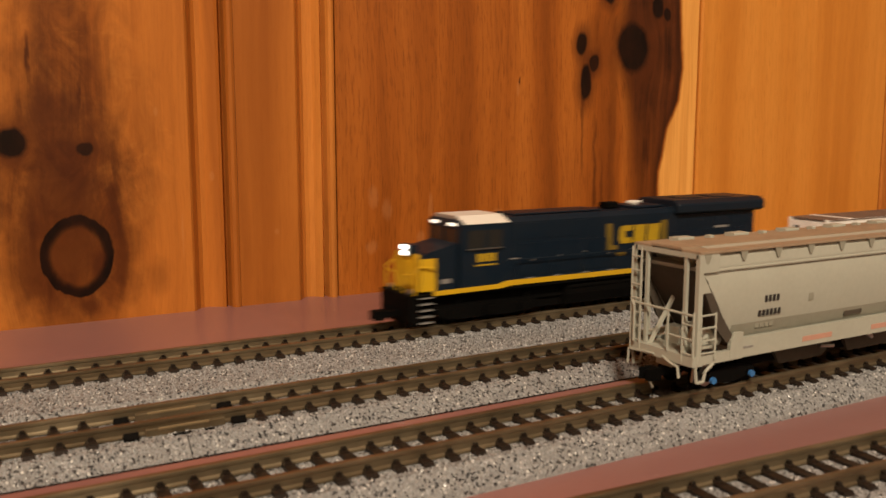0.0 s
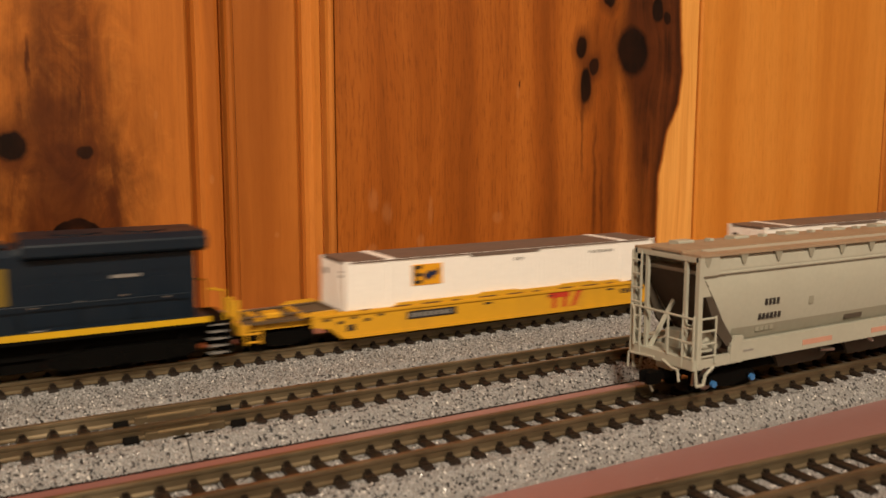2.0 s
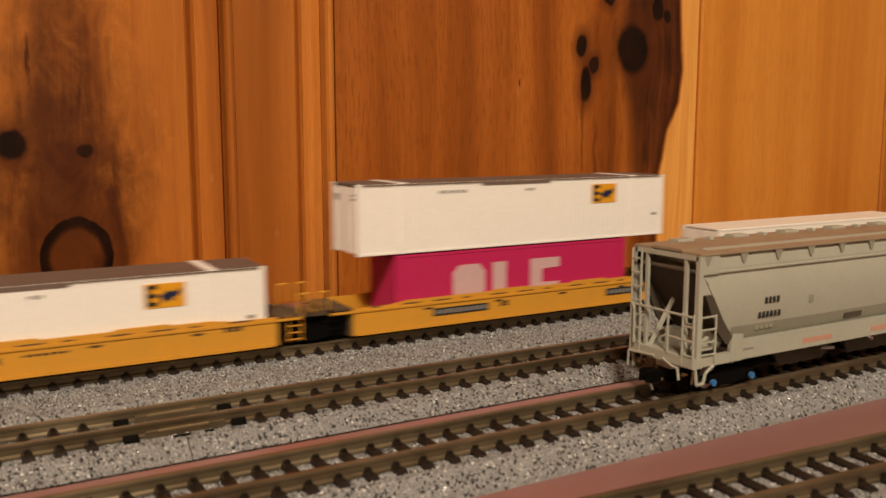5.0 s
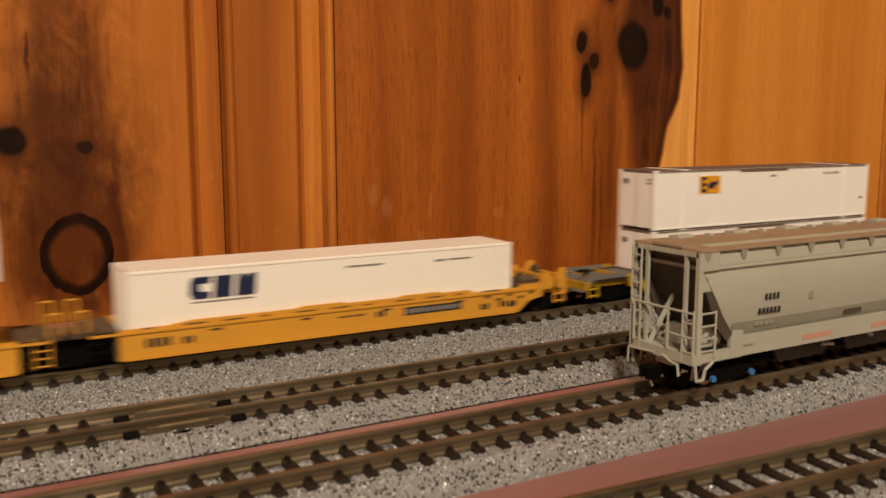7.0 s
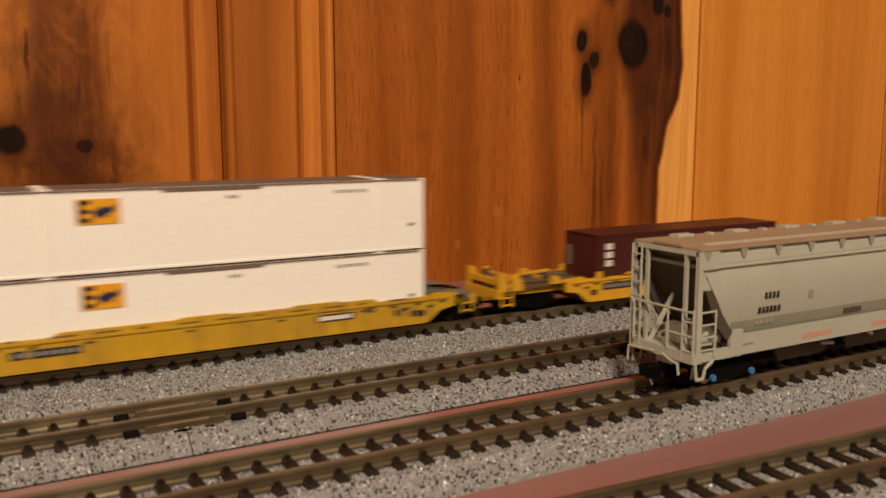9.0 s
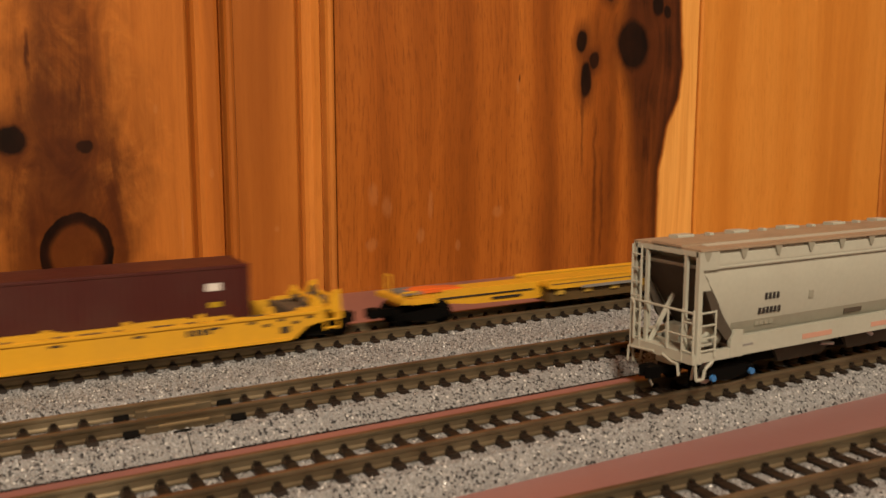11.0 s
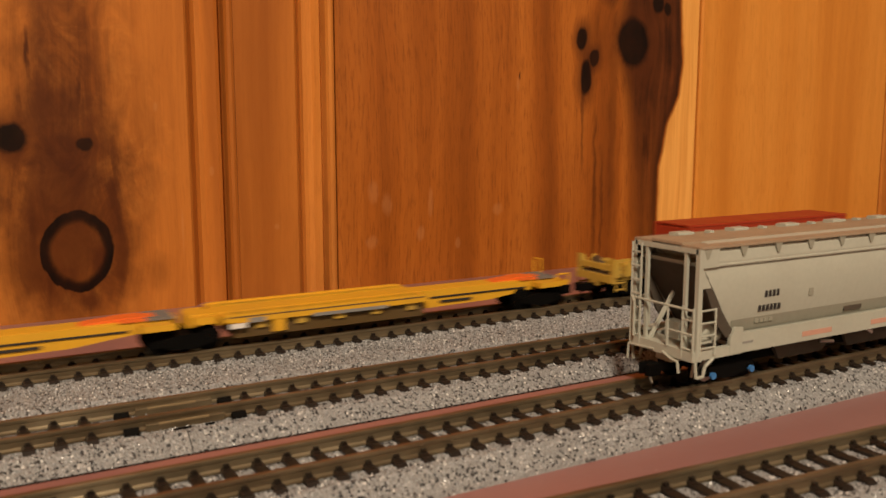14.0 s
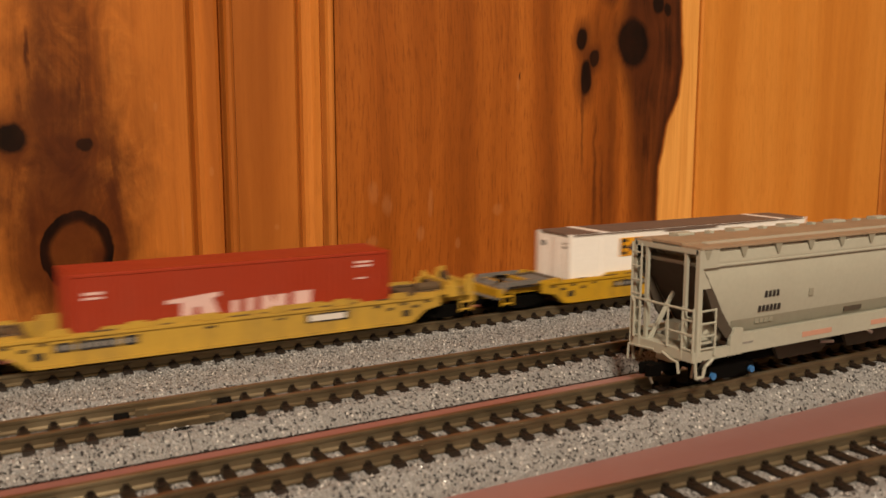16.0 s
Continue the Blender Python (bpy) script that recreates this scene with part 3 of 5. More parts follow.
def bogie(parent, x, wheel=2.65, base=5.6, width=5.6, label="black two-axle truck"):
    """A two-axle truck: side frames, bolster, axles and flanged wheels."""
    s = Shape()
    for e in (-1, 1):
        y0, y1 = sorted((e * width, e * (width + 1.0)))
        s.prism([(x - base - 1.6, 2.0), (x - base + 0.6, 1.7), (x - 1.6, 1.0), (x + 1.6, 1.0), (x + base - 0.6, 1.7), (x + base + 1.6, 2.0), (x + base + 1.6, 3.4), (x + 2, 4.4), (x - 2, 4.4), (x - base - 1.6, 3.4)], y0, y1, "y")
        for k in (-1, 1):
            s.tube((x + k * base, e * (width + 0.8), 2.65), (x + k * base, e * (width + 1.5), 2.65), 0.75)
    s.box(x - 1.4, x + 1.4, -width, width, 2.6, 4.2)
    b = part("truck", s, "black", parent, label)
    for k in (-1, 1):
        w = Shape().tube((x + k * base, -5, wheel), (x + k * base, 5, wheel), 0.55)
        for e in (-1, 1):
            w.tube((x + k * base, e * 4.0, wheel), (x + k * base, e * 5.3, wheel), wheel, 16)
            w.tube((x + k * base, e * 3.7, wheel), (x + k * base, e * 4.0, wheel), wheel + 0.5, 16)
        part("wheelset", w, "black", b)
    return b


def coupler(parent, x, d, material="black"):
    s = Shape().box(min(x, x + d * 6), max(x, x + d * 6), -0.8, 0.8, 2.6, 4.2)
    s.prism([(x + d * 5, -1.6), (x + d * 8, -1.6), (x + d * 8.4, -0.6), (x + d * 6.4, 0.2), (x + d * 8.4, 1.2), (x + d * 7, 1.7), (x + d * 5, 1.2)][::int(d)], 2.2, 4.6, "z")
    s.tube((x + d * 6, 0.6, 2.2), (x + d * 5, 1.2, 0.2), 0.22, 6)
    part("coupler", s, material, parent)


def ladder(parent, x, y, z0, z1, w=3.0, rungs=4, r=0.22, material="black", name="ladder", label=""):
    s, rung = Shape(), Shape()
    for e in (-w / 2, w / 2):
        s.tube((x + e, y, z0), (x + e, y, z1), r, 6)
    for i in range(rungs):
        z = z0 + (i + 0.3) * (z1 - z0) / rungs
        rung.tube((x - w / 2, y, z), (x + w / 2, y, z), r, 6)
    lad = part(name, s, material, parent, label)
    pieces("rung", rung, material, lad)
    return lad


def bars(shape, x, z, y, count, w, h, gap, deep=0.02):
    """A line of unreadable print as small upright bars."""
    for i in range(count):
        shape.box(x + i * (w + gap), x + i * (w + gap) + w, y - 0.06, y + deep, z, z + h)
    return shape


def logo_shapes(parent, x, z, w, h, y, material, label):
    """Three plain logo shapes side by side: a notched block and two slanted blocks."""
    for k, pts in enumerate(([(0.0, 0.25), (0.15, 0.0), (0.9, 0.0), (0.95, 0.3), (0.5, 0.32), (0.45, 0.68), (0.95, 0.7), (1.0, 1.0), (0.2, 1.0), (0.05, 0.8)],
                             [(0.05, 0.0), (0.88, 0.0), (0.98, 1.0), (0.15, 1.0)],
                             [(0.06, 0.0), (0.95, 0.0), (1.05, 1.0), (0.62, 1.0), (0.55, 0.8), (0.48, 1.0), (0.16, 1.0)])):
        part("logo_block", Shape().prism([(x + k * w + a * w * 0.98, z + b * h) for a, b in pts], y - 0.12, y, "y"), material, parent, label)


def make_locomotive():
    o = runner("diesel_locomotive", "dark navy diesel locomotive with yellow nose and white cab roof", "locomotive", 0)
    # sill and walkway
    part("frame", Shape().box(-37, 87, -9.3, 9.3, 8.6, 9.4).box(-40, 90, -4, 4, 3.4, 8.6).box(-36, 86, -6.4, 6.4, 4.6, 8.6).box(-42, -37, -8.6, 8.6, 8.2, 9.2).box(87, 91, -8.6, 8.6, 8.2, 9.2), "black", o, "black underframe")
    part("walkway", Shape().box(-13.8, 86.6, -9.2, 9.2, 9.4, 10.7).box(-37, -13.8, -9.2, 9.2, 9.4, 9.8), "navy", o)
    st = Shape()
    for e in (-1, 1):
        y0, y1 = sorted((e * 9.2, e * 9.55))
        st.prism([(-37, 8.9), (-16, 9.1), (-13, 9.6), (86.6, 9.4), (86.6, 10.7), (-14, 11.0), (-17, 10.3), (-37, 10.1)], y0, y1, "y")
    part("sill_stripe", st, "yellow", o, "bright yellow sill stripe")
    # black blocks added so the shaded gaps beside the tank stay dark
    part("underframe_filler", Shape().box(-4, 7, -5.6, 5.6, 1.8, 8.6).box(42, 52, -5.6, 5.6, 1.8, 8.6), "black", o)
    # engine hood
    hood = part("hood", Shape().prism([(-7.4, 10.7), (7.4, 10.7), (7.4, 26.6), (6.2, 28.0), (-6.2, 28.0), (-7.4, 26.6)], -13.2, 47.5, "x").prism([(-7.4, 10.7), (7.4, 10.7), (7.4, 27.0), (6.8, 28.2), (-6.8, 28.2), (-7.4, 27.0)], 47.5, 84.0, "x"), "navy", o, "long navy engine hood")
    wing = Shape().prism([(-7.4, 25.6), (-9.5, 26.4), (-9.5, 28.9), (-7.6, 30.2), (7.6, 30.2), (9.5, 28.9), (9.5, 26.4), (7.4, 25.6)], 48.6, 86.6, "x")
    bevelled(part("radiator_wing", wing, "navy", o, "overhanging navy radiator wing"), 0.3, 1)
    g = Shape()
    for i in range(9):
        g.box(51 + i * 3.7, 53.6 + i * 3.7, -7.55, -7.3, 22.0, 25.0)
    pieces("radiator_grille", g, "navy", o)
    lv = Shape()
    for i in range(8):
        lv.box(-10.5 + i * 3.5, -7.8 + i * 3.5, -7.56, -7.35, 21.8, 26.2)
    pieces("hood_louvre", lv, "navy", o)
    d = Shape()
    for i in range(14):
        xx = -9 + i * 6.4
        if not (20 < xx < 46):
            d.box(xx, xx + 5.7, -7.56, -7.3, 11.6, 20.6)
    pieces("hood_door", d, "navy", o)
    h = Shape()
    for i in range(10):
        h.box(-5 + i * 9.1, -3.6 + i * 9.1, -7.7, -7.5, 15.6 + (i % 3) * 0.6, 15.9 + (i % 3) * 0.6)
    pieces("door_latch", h, "steel", o)
    part("exhaust_stack", Shape().box(26.5, 31.5, -1.8, 1.8, 28.0, 30.0, 0.4), "black", o)
    pieces("roof_hatch", Shape().box(-9, 22, -4.8, 4.8, 28.0, 28.6, 0.3).box(34, 46, -5, 5, 28, 28.9, 0.3), "navy", o)
    horn = Shape()
    for k in range(3):
        horn.tube((37, -1.2 + k * 1.2, 29.5), (40.5 - k * 0.5, -1.2 + k * 1.2, 29.7), 0.42, 8)
    part("horn", horn.box(37.6, 38.6, -1.6, 1.6, 28.8, 29.4), "white_roof", o, "pale air horn cluster")
    fan = Shape()
    for k in (60, 74):
        fan.tube((k, 0, 30.1), (k, 0, 30.45), 5.4, 20)
    pieces("radiator_fan", fan, "navy", o)
    # logo: brackets round three slanted blocks, as plain shapes
    lg = Shape()
    yl = -7.42
    for a, b in ((22.0, 24.2), (43.4, 45.8)):
        lg.box(a, b, yl - 0.12, yl, 16.6, 24.4)
    for a, b in ((24.2, 26.2), (41.6, 43.4)):
        lg.box(a, b, yl - 0.12, yl, 16.6, 17.9)
    for a, b in ((25.6, 29.6), (38.0, 42.0)):
        lg.prism([(a, 15.6), (a + 0.8, 14.6), (b - 0.8, 14.6), (b, 15.6)], yl - 0.12, yl, "y")
    ds = Shape()
    for i in range(7):
        ds.box(-8 + i * 9.6, -5.4 + i * 9.6, -9.62, -9.5, 11.1, 11.35)
    pieces("sill_mark", ds.box(-33.5, -30.5, -7.1, -6.95, 11.4, 12.6).box(-12, -9, -7.6, -7.4, 16.4, 16.7).box(66, 72, -7.66, -7.5, 20.8, 21.5), "ink_grey", o, "small pale stencil marks")
    pieces("logo_bracket", lg, painted("dull_logo_yellow", (0.16, 0.105, 0.012), 0.5), o, "dull yellow bracket shapes")
    logo_shapes(o, 26.8, 18.2, 5.3, 5.3, yl, "logo_yellow", "yellow logo block")
    # cab
    cab = Shape().prism([(-8.8, 9.8), (8.8, 9.8), (8.8, 26.6), (7.0, 28.0), (-7.0, 28.0), (-8.8, 26.6)], -28.5, -13.2, "x")
    part("cab", cab, "navy", o, "navy crew cab")
    roof = Shape().solid([(-27.2, -9.0, 26.9), (-12.9, -9.0, 26.9), (-12.9, 9.0, 26.9), (-27.2, 9.0, 26.9), (-28.0, -5.6, 29.0), (-14, -5.6, 29.0), (-14, 5.6, 29.0), (-28.0, 5.6, 29.0)],
                         [(0, 3, 2, 1), (4, 5, 6, 7), (0, 1, 5, 4), (1, 2, 6, 5), (2, 3, 7, 6), (3, 0, 4, 7)])
    part("cab_roof", roof, "white_roof", o, "clean white cab roof")
    win = Shape()
    for a, b in ((-26.3, -21.0), (-20.2, -15.4)):
        win.box(a, b, -8.95, -8.7, 20.6, 25.2)
    pieces("side_window", win, "glass", o)
    pieces("front_window", Shape().box(-28.75, -28.4, -7.0, -0.7, 21.6, 25.6).box(-28.75, -28.4, 0.7, 7.0, 21.6, 25.6), "glass", o)
    pieces("number_board", Shape().box(-29.3, -28.5, -6.2, -3.2, 26.4, 27.1).box(-29.3, -28.5, 3.2, 6.2, 26.4, 27.1), "numberboard", o, "lit white number boards")
    bars_ = bars(Shape(), -23.5, 16.7, -8.8, 4, 1.3, 2.2, 0.25)
    part("cab_marking", bars_.box(-24, -17.4, -8.9, -8.78, 15.6, 16.0), "logo_yellow", o, "yellow bars of cab lettering")
    part("sunshade", Shape().box(-26.5, -15.5, -9.4, -8.8, 20.1, 20.4), "steel", o)
    # nose
    nose = Shape().prism([(-39.6, 9.8), (-28.4, 9.8), (-28.4, 22.0), (-37.8, 19.8), (-39.6, 18.6)], -7.0, 7.0, "y")
    part("nose", nose, "navy", o, "navy sloping nose")
    part("nose_face", Shape().prism([(-6.9, 9.8), (6.9, 9.8), (6.9, 17.6), (5.6, 19.4), (-5.6, 19.4), (-6.9, 17.6)], -40.1, -39.3, "x").box(-39.5, -35.2, -7.35, -6.95, 9.8, 18.4), "yellow", o, "bright yellow nose front")
    part("nose_door", Shape().box(-40.35, -40.05, -1.8, 1.8, 10.2, 17.4).box(-40.4, -40.2, -1.2, 1.2, 13, 13.6), "yellow", o)
    hd = part("headlight_housing", Shape().box(-40.6, -38.2, -2.9, 2.9, 18.6, 21.6, 0.5), "navy", o)
    for e in (19.4, 20.95):
        part("headlight", Shape().box(-41.0, -40.5, -1.5, 1.5, e - 0.55, e + 0.55, 0.25), "headlight", hd, "lit headlight lens")
    # pilots, steps, rails
    for x0, x1, lx in ((-43.5, -40, -39.0), (90, 92, 88.4)):
        part("pilot", Shape().box(x0, x1, -8.4, 8.4, 2.2, 9.2).prism([(-8.0, 1.0), (8.0, 1.0), (8.4, 2.2), (-8.4, 2.2)], x0 + 0.4, x1 - 0.4, "x"), "black", o)
        for e in (-1, 1):
            stp = Shape()
            for i in range(5):
                stp.box(lx - 2.0, lx + 2.0, min(e * 7.0, e * 9.3), max(e * 7.0, e * 9.3), 1.7 + i * 1.65, 1.92 + i * 1.65)
            pieces("step", stp, "ink_grey", o, "grey-edged boarding steps")
    bk = Shape()
    for i in range(3):
        bk.tube((-43.7, -3 + 3 * i, 5), (-44.6, -3 + 3 * i, 3.2), 0.3, 6)
    pieces("air_hose", bk, "black", o)
    coupler(o, -42, -1)
    coupler(o, 90, 1)
    rail = Shape()
    for e in (-1, 1):
        for i in range(9):
            xx = -11 + i * 11.6
            rail.tube((xx, e * 9.0, 10.7), (xx, e * 9.0, 16.4), 0.16, 5)
        rail.tube((-11, e * 9.0, 16.4), (82, e * 9.0, 16.4), 0.16, 5)
    part("handrail", rail, "navy", o)
    for e in (-1, 1):
        for way in ([(-42.0, e * 8.2, 9.2), (-42.0, e * 8.2, 15.0), (-40.5, e * 7.6, 16.5), (-36, e * 8.6, 16.0)],
                    [(-42.2, e * 2.2, 9.2), (-42.2, e * 2.2, 14.0), (-42.2, e * 8.0, 14.6)],
                    [(90.2, e * 8.2, 9.2), (90.2, e * 8.2, 16), (86.5, e * 8.6, 17)]):
            part("end_handrail", Shape().path(way, 0.22), "yellow", o, "thin yellow end handrail")
    pieces("ditch_light", Shape().tube((-42.6, -5.6, 9.8), (-41.6, -5.6, 9.8), 0.8, 10).tube((-42.6, 5.6, 9.8), (-41.6, 5.6, 9.8), 0.8, 10), "steel", o)
    # tank and six-wheel trucks
    part("fuel_tank", Shape().prism([(-8.2, 5.0), (-7.2, 2.0), (7.2, 2.0), (8.2, 5.0), (8.2, 8.6), (-8.2, 8.6)], 7, 42, "x"), "black", o, "black fuel tank")
    tk = Shape().tube((8, -7.6, 7.2), (26, -7.6, 7.2), 1.0, 10).tube((28, -7.6, 7.2), (40, -7.6, 7.2), 1.0, 10)
    pieces("air_reservoir", tk, "black", o)
    sn = Shape()
    for k in (-30, -8, 57, 79):
        sn.tube((k, -7.4, 3.0), (k + 2.5, -7.4, 7.8), 0.3, 6)
    pieces("sand_pipe", sn, "black", o)
    for c in (-19, 68):
        s = Shape()
        for e in (-1, 1):
            y0, y1 = sorted((e * 6.4, e * 7.8))
            s.prism([(c - 16, 3.0), (c - 13, 1.6), (c + 13, 1.6), (c + 16, 3.0), (c + 16, 4.6), (c + 6, 5.6), (c - 6, 5.6), (c - 16, 4.6)], y0, y1, "y")
            for k in (-11.5, 0, 11.5):
                s.box(c + k - 1.6, c + k + 1.6, min(e * 7.6, e * 8.6), max(e * 7.6, e * 8.6), 2.0, 4.4)
        tr = part("truck", s.box(c - 6, c + 6, -6, 6, 4, 5.2), "black", o, "black three-axle truck")
        for k in (-11.5, 0, 11.5):
            w = Shape().tube((c + k, -5, 3.2), (c + k, 5, 3.2), 0.7)
            for e in (-1, 1):
                w.tube((c + k, e * 4.0, 3.2), (c + k, e * 5.6, 3.2), 3.2, 18)
            part("wheelset", w, "black", tr)


def well_car(x_mm, half, tail_l, tail_r, paint, label, marks, style="plain", ends=(True, True), look_l="flat", look_r="flat"):
    """A well car for containers: two deep side sills, a floor, and at each end a platform over a truck.
    half: half the length of the well; tail_l, tail_r: how far the platforms reach past it; ends: whether each end has its platform."""
    o = runner("well_car", label, "railway car", x_mm, "well cars of the train")
    grey = "grey_deck"
    for e in (-1, 1):
        y0, y1 = sorted((e * 8.15, e * 9.0))
        lo_l = [(-half - 8, 5.0), (-half - 3.5, 4.2), (-half, 1.4)] if ends[0] else [(-half, 1.4)]
        lo_r = [(half, 1.4), (half + 3.5, 4.2), (half + 8, 5.0)] if ends[1] else [(half, 1.4)]
        hi_r = [(half + 8, 8.2), (half - 14, 8.0)] if ends[1] else [(half, 8.2), (half - 10, 8.2)]
        hi_l = [(-half + 14, 8.0), (-half - 8, 8.2)] if ends[0] else [(-half + 10, 8.2), (-half, 8.2)]
        top = [(half - 15.5, 8.9)] + [p for k in range(3) for p in ((half - 24 - k * 27, 8.9), (half - 25 - k * 27, 9.3), (half - 36 - k * 27, 9.3), (half - 37 - k * 27, 8.9)) if half - 37 - k * 27 > -half + 16] + [(-half + 15.5, 8.9)]
        side = part("side_sill", Shape().prism(lo_l + lo_r + hi_r + top + hi_l, y0, y1, "y"), paint, o, "deep painted side sill")
        fl = Shape()
        fl.box(-half - 6, half + 6, *sorted((e * 8.9, e * 9.35)), 7.2, 7.75)
        fl.box(-half + 1, half - 1, *sorted((e * 8.9, e * 9.3)), 1.3, 1.9)
        pieces("flange", fl, paint, side)
        sill_line = Shape()
        for k in range(9):
            xx = -half + 9 + k * (2 * half - 18) / 8
            sill_line.box(xx, xx + 0.7, *sorted((e * 8.9, e * 9.2)), 2.0, 7.2)
        if style in ("ribbed", "seamed"):
            pieces("side_rib", sill_line, paint, side)
        if style in ("guides", "ribbed"):
            gd = Shape()
            for k in range(6):
                xx = -half + 3 + k * (2 * half - 10) / 5
                h = 9.8 if style == "guides" else 9.4
                gd.prism([(xx, 7.9), (xx + 6.0, 7.9), (xx + 5.0, h), (xx + 1.2, h)] if style == "ribbed" else [(xx, 7.9), (xx + 2.4, 7.9), (xx + 2.0, h), (xx + 0.4, h)], *sorted((e * 9.1, e * 8.3)), "y")
            pieces("corner_guide", gd, paint, side, "raised container guides")
        # dark dashes: notches, and the shade under the top flange put into colour
        sm = Shape()
        for k in range(11):
            xx = -half + 5 + k * (2 * half - 12) / 10.5
            sm.box(xx, xx + (5.2 if k % 3 else 2.2), *sorted((e * 8.9, e * 9.08)), 8.0, 8.3)
        pieces("sill_line", sm, "rust_deck", side)
        pk = Shape()
        for k in range(4):
            xx = -half + 20 + k * (2 * half - 40) / 3
            pk.box(xx, xx + 2.4, *sorted((e * 9.0, e * 9.1)), 6.0, 6.5)
        pieces("slot", pk, "ink_dark", side)
    part("well_floor", Shape().box(-half, half, -8.2, 8.2, 1.3, 2.15), "rust_deck", o)
    for xx in (-half - 0.2, half + 0.2):
        part("well_bulkhead", Shape().box(xx - 0.4, xx + 0.4, -8.2, 8.2, 1.4, 8.2), "rust_deck", o)
    for d, tail, has, gear in ((-1, tail_l, ends[0], look_l), (1, tail_r, ends[1], look_r)):
        a = d * half
        if has:
            b = d * (half + tail)
            x0, x1 = sorted((a + d * 0.6, b - d * 2))
            deck = grey if gear == "apron" else "rust_deck"
            part("end_platform", Shape().box(x0, x1, -6.0, 6.0, 5.2, 7.2), paint, o)
            part("platform_deck", Shape().box(*sorted((a + d * 1.0, a + d * 9)), -8.0, 8.0, 7.2, 7.9).box(*sorted((a + d * 9, b - d * 3)), -7.4, 7.4, 6.9, 7.5), deck, o, "grey gritted end deck" if gear == "apron" else "grimy brown end deck")
            part("end_sill", Shape().box(*sorted((b - d * 4.0, b - d * 2)), -8.4, 8.4, 5.0, 7.2).box(*sorted((b - d * 10, b - d * 2)), -2, 2, 3.6, 5.8), paint, o)
            pieces("deck_rib", Shape().box(*sorted((a + d * 9.0, a + d * 10.2)), -7.8, 7.8, 7.4, 8.3).box(*sorted((b - d * 8.0, b - d * 6.6)), -6.6, 6.6, 7.4, 8.1), paint, o)
            for e in (-1, 1):
                lug = Shape().prism([(a + d * 0.5, 7.8), (a + d * 9.0, 7.8), (a + d * 8.0, 8.6), (a + d * 1.5, 8.8)], *sorted((e * 8.9, e * 7.6)), "y")
                part("side_cap", lug, paint, o)
                ladder(o, b - d * 5.0, e * 8.7, 2.6, 6.6, 3.4, 2, 0.28, paint, label="painted end ladder")
                rod = Shape().tube((a + d * 2, e * 5.2, 8.3), (b - d * 4, e * 3.8, 8.0), 0.35, 6)
                part("brake_rod", rod, "rust_deck", o)
            nt = Shape()
            for i in range(5):
                nt.box(*sorted((a + d * (-11 + i * 3.6), a + d * (-9.4 + i * 3.6))), -9.12, -8.95, 6.2 - (i % 2) * 1.0, 6.8 - (i % 2) * 0.9)
            pieces("slot", nt.box(*sorted((a - d * 3.2, a - d * 1.0)), -9.12, -8.95, 3.2, 4.8), "ink_dark", o)
            if gear == "apron":
                part("end_apron", Shape().solid([(b - d * 1.6, -8.0, 4.4), (b - d * 1.6, 8.0, 4.4), (b - d * 5.5, 8.2, 8.4), (b - d * 5.5, -8.2, 8.4), (b - d * 2.6, -8.0, 4.2), (b - d * 2.6, 8.0, 4.2), (b - d * 6.5, 8.2, 8.2), (b - d * 6.5, -8.2, 8.2)], [(0, 1, 2, 3), (7, 6, 5, 4), (0, 4, 5, 1), (1, 5, 6, 2), (2, 6, 7, 3), (3, 7, 4, 0)]), grey, o, "slanting grey end apron")
                for e in (-1, 1):
                    part("apron_arm", Shape().prism([(b - d * 5.0, 7.6), (a + d * 6, 7.9), (a + d * 5, 8.9), (b - d * 6, 8.8)], *sorted((e * 8.3, e * 6.6)), "y"), grey, o, "grey step arm")
                part("hose_loop", Shape().path([(b - d * 5, -4, 8.3), (b - d * 8, -2, 9.0), (b - d * 11, 1, 8.9), (b - d * 9, 4, 8.4)], 0.4, 8), "black", o)
            elif gear == "flat":
                part("brake_box", Shape().box(*sorted((b - d * 13, b - d * 9)), -5.4, -1.0, 7.4, 9.0, 0.4), paint, o)
                st = Shape()
                for yy in (-2.0, 3.0):
                    st.box(*sorted((b - d * 3.6, b - d * 2.2)), yy - 0.8, yy + 0.8, 7.0, 12.2)
                part("end_post", st, paint, o, "two upright end posts") if not tail < 21 else part("end_post", Shape().box(*sorted((b - d * 4.4, b - d * 2.4)), -8.4, -6.4, 6.8, 9.6), paint, o)
            else:
                ch = Shape()
                for e in (-1, 1):
                    y0, y1 = sorted((e * 8.6, e * 6.9))
                    ch.prism([(b - d * 2.4, 6.8), (b - d * 5.2, 6.8), (b - d * 5.4, 9.4), (b - d * 4.2, 11.8), (b - d * 2.6, 12.4)], y0, y1, "y")
                    ch.prism([(b - d * 7.0, 6.8), (b - d * 10.6, 6.8), (b - d * 10.2, 9.2), (b - d * 8.8, 11.6), (b - d * 7.4, 10.2)], y0, y1, "y")
                    ch.prism([(a + d * 9.5, 7.6), (a + d * 12.5, 7.6), (a + d * 12.0, 10.0), (a + d * 10.0, 9.6)], y0, y1, "y")
                part("end_stanchion", ch, paint, o, "chunky cast end stanchions")
                mid_ = Shape().box(*sorted((b - d * 4.2, b - d * 2.6)), -6.8, 6.8, 8.6, 10.2).box(*sorted((b - d * 9.6, b - d * 8.0)), -6.8, 6.8, 9.2, 10.4)
                part("stanchion_tie", mid_, paint, o)
